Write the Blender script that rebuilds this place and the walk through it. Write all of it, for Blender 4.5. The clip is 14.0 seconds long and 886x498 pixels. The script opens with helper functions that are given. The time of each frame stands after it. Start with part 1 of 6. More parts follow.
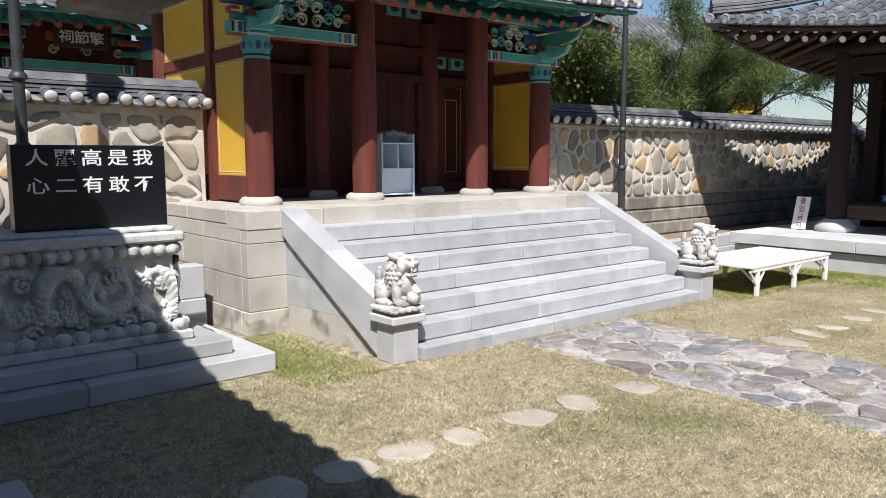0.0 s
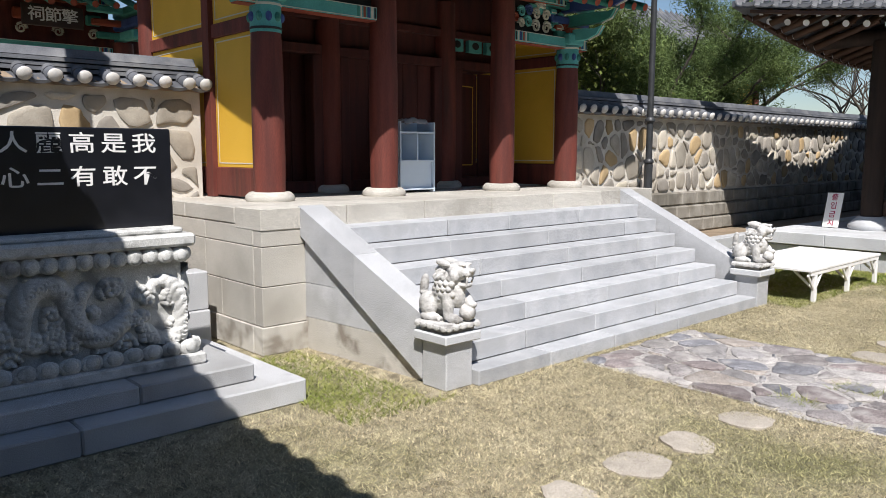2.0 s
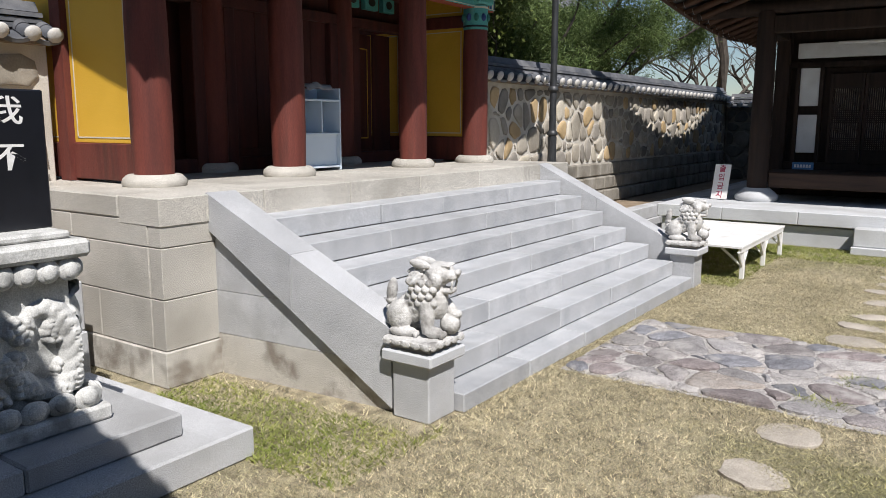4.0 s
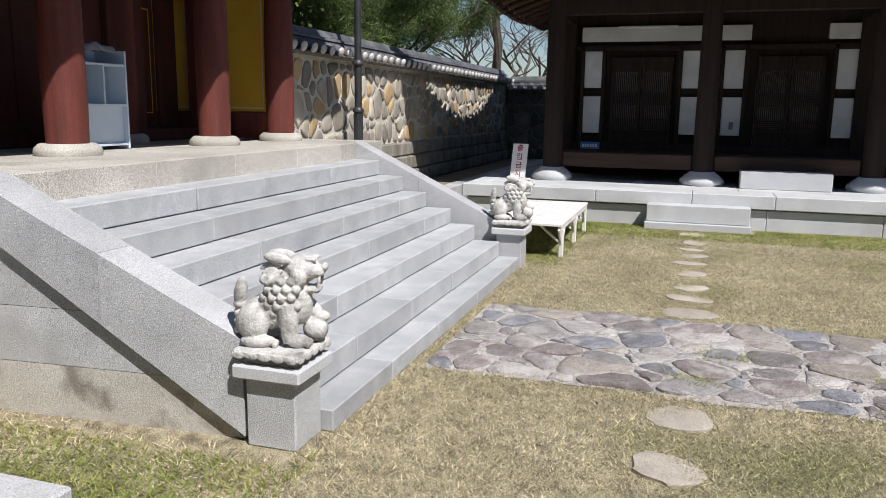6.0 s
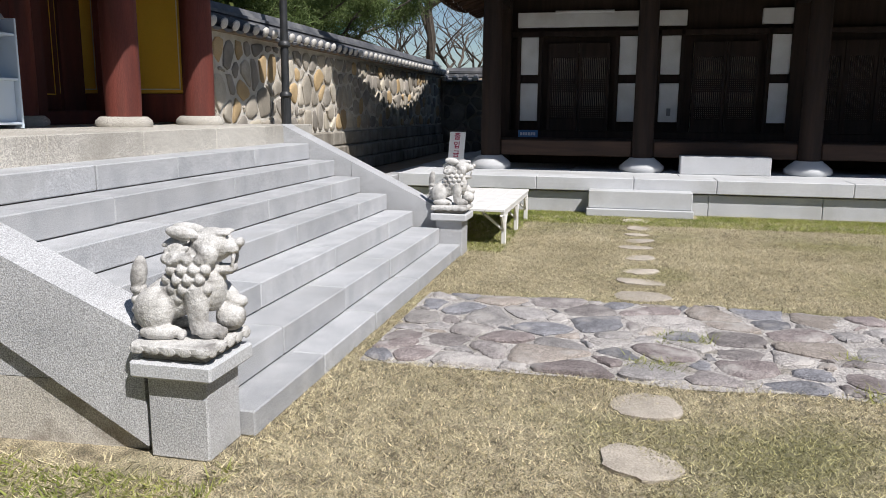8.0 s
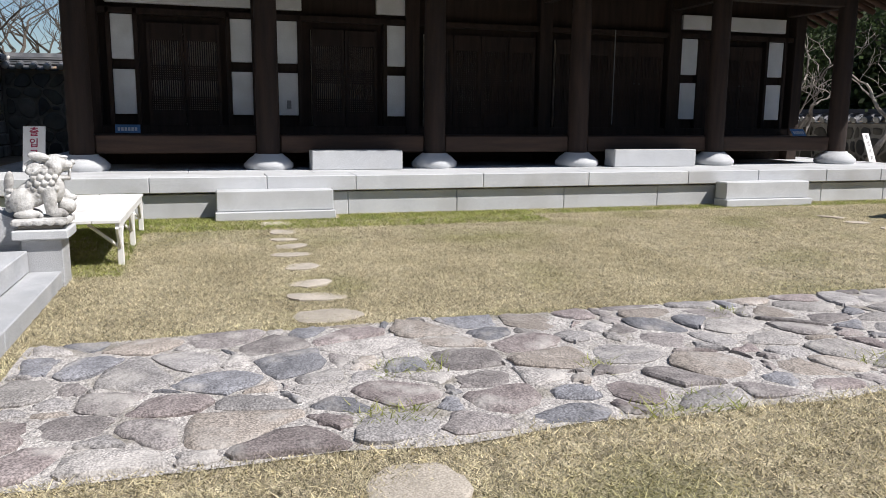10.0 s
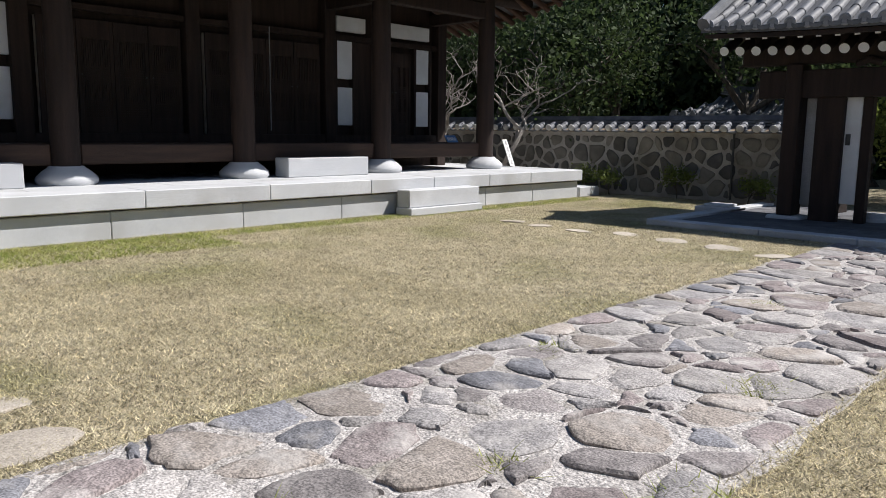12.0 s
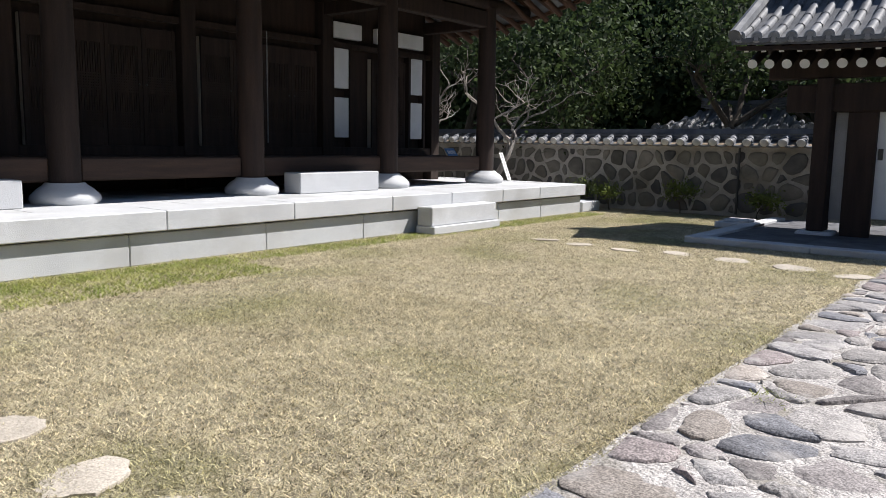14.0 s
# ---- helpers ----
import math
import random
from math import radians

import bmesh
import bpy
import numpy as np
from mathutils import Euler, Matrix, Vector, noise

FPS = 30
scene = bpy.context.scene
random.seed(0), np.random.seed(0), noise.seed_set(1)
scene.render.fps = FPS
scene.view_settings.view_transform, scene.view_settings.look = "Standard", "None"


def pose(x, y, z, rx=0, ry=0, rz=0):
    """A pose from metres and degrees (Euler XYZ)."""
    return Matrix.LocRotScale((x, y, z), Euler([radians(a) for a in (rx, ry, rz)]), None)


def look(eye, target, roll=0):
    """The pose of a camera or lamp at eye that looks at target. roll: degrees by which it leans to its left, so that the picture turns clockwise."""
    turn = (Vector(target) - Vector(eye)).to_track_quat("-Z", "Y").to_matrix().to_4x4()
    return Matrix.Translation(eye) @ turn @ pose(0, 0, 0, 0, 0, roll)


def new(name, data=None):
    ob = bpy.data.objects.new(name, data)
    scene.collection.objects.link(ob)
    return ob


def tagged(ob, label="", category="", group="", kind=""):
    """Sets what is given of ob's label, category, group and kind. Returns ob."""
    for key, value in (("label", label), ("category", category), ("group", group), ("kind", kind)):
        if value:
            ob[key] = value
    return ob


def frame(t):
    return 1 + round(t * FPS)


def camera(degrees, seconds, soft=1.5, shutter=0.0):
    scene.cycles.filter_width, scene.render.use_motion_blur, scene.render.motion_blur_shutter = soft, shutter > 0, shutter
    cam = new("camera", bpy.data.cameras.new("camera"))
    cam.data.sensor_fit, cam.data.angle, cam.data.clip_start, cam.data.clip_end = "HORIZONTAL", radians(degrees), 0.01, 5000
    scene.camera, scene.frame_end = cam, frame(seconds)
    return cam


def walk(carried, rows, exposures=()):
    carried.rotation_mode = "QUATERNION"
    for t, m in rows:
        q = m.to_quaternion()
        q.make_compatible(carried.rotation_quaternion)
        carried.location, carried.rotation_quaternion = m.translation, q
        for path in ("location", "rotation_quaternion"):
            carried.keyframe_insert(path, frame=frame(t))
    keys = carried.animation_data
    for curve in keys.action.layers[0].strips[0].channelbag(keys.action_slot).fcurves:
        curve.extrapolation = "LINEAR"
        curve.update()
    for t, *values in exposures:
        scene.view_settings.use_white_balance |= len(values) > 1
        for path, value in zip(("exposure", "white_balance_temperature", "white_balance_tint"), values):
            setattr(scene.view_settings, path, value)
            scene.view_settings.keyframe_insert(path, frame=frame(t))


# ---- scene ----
cam = camera(60.0, 14.0, soft=0.8)
PATH = [
    (0, (-0.153, -0.134, 1.887), (1.126, 1.385, 1.646), -0.1),
    (0.5, (-0.084, 0.052, 1.86), (1.201, 1.566, 1.616), -0.1),
    (1, (-0.015, 0.366, 1.845), (1.281, 1.869, 1.598), 0.0),
    (1.5, (-0.012, 0.751, 1.841), (1.298, 2.242, 1.593), 0.1),
    (2, (0.031, 1.167, 1.821), (1.37, 2.632, 1.57), 0.1),
    (2.5, (0.029, 1.605, 1.817), (1.414, 3.025, 1.559), 0.1),
    (3, (0.083, 1.999, 1.811), (1.538, 3.342, 1.533), -0.0),
    (3.5, (0.212, 2.405, 1.809), (1.739, 3.661, 1.509), -0.0),
    (4, (0.285, 2.724, 1.816), (1.903, 3.855, 1.494), 0.1),
    (4.2, (0.332, 2.832, 1.81), (2.006, 3.877, 1.481), -0.1),
    (6.3, (0.705, 3.641, 1.7), (2.583, 4.229, 1.341), 0.9),
    (6.5, (0.743, 3.697, 1.689), (2.619, 4.288, 1.331), 1.0),
    (7, (0.847, 3.775, 1.632), (2.718, 4.387, 1.276), 0.7),
    (7.5, (0.995, 3.698, 1.518), (2.859, 4.329, 1.159), 0.5),
    (8, (1.12, 3.699, 1.486), (3.039, 4.137, 1.131), 0.4),
    (8.5, (1.352, 3.781, 1.376), (3.321, 3.791, 1.025), 0.5),
    (8.7, (1.456, 3.82, 1.37), (3.421, 3.71, 1.013), 0.6),
    (10.8, (3.331, 4.267, 1.234), (5.129, 3.45, 0.918), 0.5),
    (11, (3.503, 4.262, 1.234), (5.261, 3.363, 0.918), 0.6),
    (11.5, (3.918, 4.282, 1.22), (5.5, 3.098, 0.91), 0.6),
    (12, (4.314, 4.34, 1.221), (5.692, 2.922, 0.918), 0.7),
    (12.5, (4.738, 4.385, 1.208), (6.022, 2.882, 0.907), 0.8),
    (13, (5.095, 4.466, 1.23), (6.315, 2.91, 0.931), 0.7),
    (13.5, (5.471, 4.572, 1.225), (6.647, 2.981, 0.93), 0.9),
    (14, (5.796, 4.718, 1.224), (7.035, 3.172, 0.953), 0.9),
]
walk(cam, [(t, look(eye, target, roll)) for t, eye, target, roll in PATH],
     exposures=((0, 0.52), (3, 0.38), (4, 0.27), (6.5, 0.24), (8.5, 0.25), (11, 0.42), (12.5, 0.4), (14, 0.58)))

# ---- daylight ----
SUN = Vector((0.49, 0.60, -1.0))
world = bpy.data.worlds.new("sky")
scene.world = world
world.use_nodes = True
sky = world.node_tree.nodes.new("ShaderNodeTexSky")
sky.sky_type, sky.sun_disc = "NISHITA", False
sky.sun_elevation, sky.sun_rotation = radians(52), radians(219.2)
sky.dust_density, sky.ozone_density, sky.air_density = 0.3, 3.0, 1.0
back = world.node_tree.nodes["Background"]
back.inputs["Strength"].default_value = 0.068
world.node_tree.links.new(sky.outputs[0], back.inputs["Color"])
sun = new("sun", bpy.data.lights.new("sun", "SUN"))
sun.data.energy, sun.data.angle, sun.data.color = 4.8, radians(0.5), (1.0, 0.96, 0.935)
sun.matrix_world = look((6, -10, 30), Vector((6, -10, 30)) + SUN)

# ---- materials ----
def material(name, colours, scale=6.0, detail=6.0, rough=0.8, bump=0.2, bump_scale=None, speck=0.0, speck_scale=180.0,
             vary=0.0, metal=0.0, stretch=(1, 1, 1), stain=None, stain_scale=0.7, island=0.0, coords="Object", distance=0.01, thin=0.0):
    """Layered noise colours, fine specks, stains, piece-to-piece variation and relief."""
    m = bpy.data.materials.new(name)
    m.use_nodes = True
    n, ln = m.node_tree.nodes, m.node_tree.links
    bsdf = n["Principled BSDF"]
    bsdf.inputs["Roughness"].default_value, bsdf.inputs["Metallic"].default_value = rough, metal
    tc = n.new("ShaderNodeTexCoord")
    geo = n.new("ShaderNodeNewGeometry")
    mp = n.new("ShaderNodeMapping")
    mp.inputs["Scale"].default_value = stretch
    ln.new(geo.outputs["Position"] if coords == "World" else tc.outputs["Object"], mp.inputs["Vector"])
    def tex(s, d=detail):
        t = n.new("ShaderNodeTexNoise")
        t.inputs["Scale"].default_value, t.inputs["Detail"].default_value = s, d
        ln.new(mp.outputs[0], t.inputs["Vector"])
        return t
    base = tex(scale)
    ramp = n.new("ShaderNodeValToRGB")
    while len(ramp.color_ramp.elements) < len(colours):
        ramp.color_ramp.elements.new(0.5)
    for i, c in enumerate(colours):
        ramp.color_ramp.elements[i].position = 0.3 + 0.4 * i / max(1, len(colours) - 1)
        ramp.color_ramp.elements[i].color = (*c, 1)
    ln.new(base.outputs["Fac"], ramp.inputs["Fac"])
    col = ramp.outputs["Color"]
    def mix(kind, fac, a, b):
        x = n.new("ShaderNodeMix")
        x.data_type, x.blend_type = "RGBA", kind
        for sock, v in ((x.inputs[0], fac), (x.inputs[6], a), (x.inputs[7], b)):
            if hasattr(v, "is_output"):
                ln.new(v, sock)
            else:
                sock.default_value = v
        return x.outputs[2]
    def remap(v, a, b, c, d):
        r = n.new("ShaderNodeMapRange")
        for i, val in enumerate((a, b, c, d)):
            r.inputs[i + 1].default_value = val
        ln.new(v, r.inputs[0])
        return r.outputs[0]
    if speck:
        s = tex(speck_scale, 2.0)
        g = remap(s.outputs["Fac"], 0.35, 0.65, 1 - speck, 1 + speck)
        col = mix("MULTIPLY", 1.0, col, g)
    if stain:
        s = tex(stain_scale, 5.0)
        col = mix("MIX", remap(s.outputs["Fac"], 0.52, 0.68, 0.0, 0.75), col, (*stain, 1))
    if vary:
        oi = n.new("ShaderNodeObjectInfo")
        col = mix("MULTIPLY", 1.0, col, remap(oi.outputs["Random"], 0, 1, 1 - vary, 1 + vary))
    if island:
        col = mix("MULTIPLY", 1.0, col, remap(geo.outputs["Random Per Island"], 0, 1, 1 - island, 1 + island))
    ln.new(col, bsdf.inputs["Base Color"])
    if bump:
        bt = tex(bump_scale or scale * 8, 4.0)
        b = n.new("ShaderNodeBump")
        b.inputs["Strength"].default_value, b.inputs["Distance"].default_value = bump, distance
        ln.new(bt.outputs["Fac"], b.inputs["Height"])
        ln.new(b.outputs[0], bsdf.inputs["Normal"])
    if thin:
        tr, ms = n.new("ShaderNodeBsdfTranslucent"), n.new("ShaderNodeMixShader")
        ln.new(col, tr.inputs["Color"])
        ms.inputs[0].default_value = thin
        ln.new(bsdf.outputs[0], ms.inputs[1])
        ln.new(tr.outputs[0], ms.inputs[2])
        ln.new(ms.outputs[0], n["Material Output"].inputs["Surface"])
    return m


GRANITE = material("granite", [(0.38, 0.385, 0.395), (0.49, 0.495, 0.505)], 2.5, 5, 0.75, 0.3, 120, 0.4, 170, vary=0.1, stain=(0.32, 0.32, 0.315), stain_scale=1.6)
STEPGRANITE = material("stair_granite", [(0.36, 0.37, 0.385), (0.49, 0.495, 0.505)], 4.5, 8, 0.75, 0.25, 120, 0.24, 170, vary=0.1, stain=(0.33, 0.335, 0.34), stain_scale=2.2)
GRANITE_WARM = material("buff_granite", [(0.41, 0.385, 0.34), (0.52, 0.495, 0.445)], 2.2, 5, 0.8, 0.35, 110, 0.5, 160, vary=0.09, stain=(0.32, 0.30, 0.26), stain_scale=1.3)
GRANITE_PALE = material("pale_granite", [(0.48, 0.49, 0.505), (0.575, 0.585, 0.595)], 2.0, 6, 0.75, 0.25, 120, 0.2, 160, vary=0.05, stain=(0.42, 0.42, 0.415), stain_scale=1.2)
CARVED = material("carved_granite", [(0.50, 0.50, 0.48), (0.62, 0.62, 0.60)], 9, 7, 0.8, 0.35, 90, 0.15, 140, stain=(0.20, 0.20, 0.19), stain_scale=7)
LION = material("white_carved_stone", [(0.42, 0.41, 0.39), (0.68, 0.67, 0.65)], 16, 8, 0.85, 0.6, 70, 0.16, 160, stain=(0.14, 0.13, 0.12), stain_scale=9)
BLACKSTONE = material("polished_black_stone", [(0.006, 0.007, 0.010), (0.012, 0.013, 0.018)], 5, 4, 0.28, 0.02, 60)
# weathered stone; also colours in shade on the east wall and lion plates
MOSSY_SHADED = material("weathered_and_shaded_stone", [(0.17, 0.15, 0.12), (0.34, 0.32, 0.28)], 3, 7, 0.9, 0.4, 60, 0.2, 120, stain=(0.10, 0.09, 0.07), stain_scale=1.6)
MORTAR = material("lime_mortar", [(0.52, 0.485, 0.42), (0.68, 0.645, 0.58)], 6, 6, 0.9, 0.5, 60, 0.12, 150, stain=(0.33, 0.29, 0.23), stain_scale=1.5)
WALLMORTAR = material("boulder_wall_mortar", [(0.33, 0.31, 0.28), (0.46, 0.435, 0.40)], 6, 7, 0.9, 0.5, 60, 0.2, 140, stain=(0.22, 0.20, 0.16), stain_scale=1.8)
PATHMORTAR = material("path_mortar", [(0.35, 0.325, 0.308), (0.51, 0.48, 0.455)], 7, 9, 0.9, 1.0, 34, 0.4, 120, stain=(0.20, 0.18, 0.14), stain_scale=3.0, distance=0.03)
SLATE = material("dark_paving", [(0.07, 0.072, 0.08), (0.15, 0.15, 0.16)], 4, 6, 0.8, 0.3, 60, 0.25, 130, vary=0.25)
STAINED = material("stained_granite", [(0.42, 0.395, 0.35), (0.55, 0.525, 0.48)], 3, 7, 0.85, 0.35, 100, 0.35, 150, vary=0.06, stain=(0.15, 0.12, 0.09), stain_scale=4.0)
SOIL = material("dry_soil", [(0.20, 0.15, 0.10), (0.30, 0.23, 0.16)], 3, 7, 0.95, 0.6, 40, 0.2, 120)
def flag_mats():
    out = []
    for a, b in (((0.168, 0.151, 0.147), (0.277, 0.252, 0.244)), ((0.269, 0.252, 0.239), (0.395, 0.370, 0.353)), ((0.143, 0.143, 0.155), (0.235, 0.235, 0.252)),
                 ((0.260, 0.227, 0.197), (0.353, 0.311, 0.277)), ((0.185, 0.155, 0.151), (0.277, 0.239, 0.231)), ((0.227, 0.214, 0.210), (0.336, 0.319, 0.311))):
        out.append(material("flagstone", [a, b], 9, 9, 0.85, 1.0, 22, 0.45, 110, vary=0.24, stain=(0.44, 0.415, 0.39), stain_scale=4.0, coords="World", distance=0.02))
    return out
FLAGS = flag_mats()
STEPSTONE = material("stepping_stone", [(0.36, 0.32, 0.265), (0.50, 0.445, 0.375)], 7, 8, 0.9, 0.6, 40, 0.25, 130, vary=0.14, coords="World")
WALLSTONES = [material("rubble_stone", [a, b], 4, 7, 0.85, 0.4, 40, 0.15, 110, vary=0.2, coords="World") for a, b in (
    ((0.27, 0.24, 0.195), (0.42, 0.38, 0.315)), ((0.38, 0.27, 0.14), (0.50, 0.37, 0.21)), ((0.22, 0.20, 0.17), (0.34, 0.31, 0.27)), ((0.40, 0.36, 0.28), (0.55, 0.50, 0.42)))]
# dark greys of the south boulders, reused for the east wall's shade
DARKSTONES = [material("grey_and_shaded_boulder", [a, b], 4, 7, 0.85, 0.4, 40, 0.15, 110, vary=0.22, coords="World") for a, b in (
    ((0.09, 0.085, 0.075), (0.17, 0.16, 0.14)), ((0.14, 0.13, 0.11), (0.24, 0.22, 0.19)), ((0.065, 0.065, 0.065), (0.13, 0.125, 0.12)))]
TILE = material("clay_roof_tile", [(0.07, 0.075, 0.085), (0.135, 0.14, 0.155)], 5, 6, 0.62, 0.3, 60, 0.15, 120, vary=0.2, island=0.12, stain=(0.20, 0.20, 0.20), stain_scale=3)
TILE_END = material("lime_plugged_tile_end", [(0.48, 0.46, 0.43), (0.66, 0.64, 0.60)], 8, 6, 0.85, 0.3, 60, 0.1, 120, vary=0.12)
TILE_ENDG = material("grey_tile_end", [(0.20, 0.205, 0.215), (0.30, 0.30, 0.31)], 8, 6, 0.75, 0.3, 60, 0.1, 120, vary=0.15)
REDWOOD = material("red_painted_wood", [(0.09, 0.019, 0.013), (0.17, 0.038, 0.025)], 3, 7, 0.75, 0.35, 40, 0.12, 90, stretch=(3, 3, 0.35), stain=(0.06, 0.018, 0.012), stain_scale=2.0)
# darker copy of REDWOOD with the gate interior's shade in its colour
SHADERED = material("shaded_red_paint", [(0.046, 0.010, 0.0075), (0.088, 0.019, 0.013)], 3, 7, 0.8, 0.3, 40, 0.12, 90, stretch=(3, 3, 0.35))
YELLOW = material("ochre_yellow_paint", [(0.62, 0.36, 0.03), (0.72, 0.43, 0.045)], 2, 5, 0.6, 0.12, 60, 0.05, 90, stain=(0.58, 0.33, 0.03), stain_scale=1.0)
DARKWOOD = material("dark_stained_wood", [(0.014, 0.008, 0.006), (0.038, 0.021, 0.015)], 3, 7, 0.85, 0.4, 40, 0.15, 90, stretch=(4, 4, 0.4), vary=0.12)
BEAMWOOD = material("worn_brown_wood", [(0.025, 0.013, 0.008), (0.06, 0.032, 0.02)], 3, 7, 0.75, 0.4, 40, 0.15, 90, stretch=(4, 0.4, 4), vary=0.12)
RAFTER = material("reddish_rafter_wood", [(0.05, 0.022, 0.012), (0.085, 0.04, 0.021)], 3, 6, 0.7, 0.3, 40, 0.1, 90)
PLASTER = material("white_plaster", [(0.70, 0.71, 0.72), (0.80, 0.81, 0.82)], 3, 6, 0.85, 0.15, 60, 0.04, 120, stain=(0.64, 0.64, 0.63), stain_scale=2)
PAPER = material("hanji_paper", [(0.46, 0.42, 0.35), (0.56, 0.52, 0.44)], 5, 4, 0.9, 0.1, 60)
GREENP = material("dancheong_green", [(0.03, 0.16, 0.13), (0.05, 0.24, 0.19)], 4, 6, 0.65, 0.15, 60, 0.1, 90)
TEALP = material("dancheong_teal", [(0.07, 0.30, 0.28), (0.11, 0.40, 0.36)], 4, 6, 0.65, 0.15, 60, 0.1, 90)
BLUEP = material("dancheong_blue", [(0.025, 0.05, 0.17), (0.05, 0.09, 0.26)], 4, 6, 0.65, 0.15, 60)
ORANGEP = material("dancheong_red", [(0.26, 0.05, 0.025), (0.36, 0.08, 0.04)], 4, 6, 0.65, 0.15, 60)
CREAMP = material("dancheong_cream", [(0.50, 0.47, 0.38), (0.64, 0.60, 0.50)], 4, 6, 0.7, 0.15, 60)
INKP = material("ink_black_paint", [(0.010, 0.010, 0.010), (0.02, 0.02, 0.02)], 4, 4, 0.6, 0.1, 60)
WHITEP = material("white_paint", [(0.76, 0.75, 0.73), (0.86, 0.85, 0.83)], 3, 6, 0.5, 0.12, 50, 0.03, 90, stain=(0.62, 0.60, 0.56), stain_scale=3)
BLUEGREY = material("pale_blue_plastic", [(0.58, 0.67, 0.76), (0.66, 0.75, 0.84)], 2, 4, 0.45, 0.03, 60)
CLOTH = material("grey_cloth", [(0.20, 0.20, 0.21), (0.30, 0.30, 0.31)], 12, 5, 0.9, 0.4, 80)
IRON = material("black_cast_iron", [(0.022, 0.024, 0.026), (0.045, 0.047, 0.05)], 8, 5, 0.45, 0.2, 60)
SIGNBLUE = material("sign_blue", [(0.08, 0.20, 0.42), (0.12, 0.26, 0.50)], 3, 3, 0.5, 0.05, 60)
SIGNRED = material("sign_red", [(0.30, 0.02, 0.06), (0.42, 0.03, 0.09)], 3, 3, 0.6, 0.05, 60)
SIGNBROWN = material("brown_board", [(0.03, 0.014, 0.009), (0.055, 0.026, 0.016)], 3, 5, 0.5, 0.2, 60)
LAWN = material("dry_lawn_ground", [(0.15, 0.127, 0.083), (0.345, 0.295, 0.195), (0.48, 0.42, 0.285)], 9, 9, 0.95, 0.9, 70, 0.8, 140, stain=(0.13, 0.13, 0.06), stain_scale=0.5, coords="World", distance=0.02)
BLADE = material("dry_grass_blade", [(0.428, 0.38, 0.248), (0.545, 0.488, 0.33), (0.645, 0.585, 0.415)], 1.6, 7, 0.85, 0, island=0.75, stain=(0.38, 0.365, 0.16), stain_scale=0.5, coords="World", thin=0.4)
GREENBLADE = material("green_grass_blade", [(0.20, 0.26, 0.045), (0.42, 0.42, 0.15)], 2.5, 6, 0.85, 0, island=0.45, coords="World", thin=0.4)
BARK = material("rough_bark", [(0.05, 0.04, 0.032), (0.12, 0.10, 0.08)], 8, 7, 0.9, 0.6, 40, 0.2, 90, stretch=(2, 2, 0.5))
PALEBARK = material("pale_bark", [(0.26, 0.23, 0.20), (0.42, 0.38, 0.34)], 8, 7, 0.9, 0.5, 40, 0.2, 90, stretch=(2, 2, 0.5))
NEEDLE = material("pine_needles", [(0.07, 0.115, 0.03), (0.15, 0.20, 0.06)], 2, 5, 0.8, 0, island=0.4, thin=0.3)
LEAF = material("dark_evergreen_leaf", [(0.03, 0.05, 0.018), (0.07, 0.10, 0.034)], 1.5, 5, 0.85, 0, island=0.5, thin=0.35)
YLEAF = material("spring_leaf", [(0.12, 0.16, 0.03), (0.20, 0.24, 0.06)], 2, 5, 0.7, 0, island=0.4, thin=0.4)

# ---- mesh tools ----
ORIGIN = {}


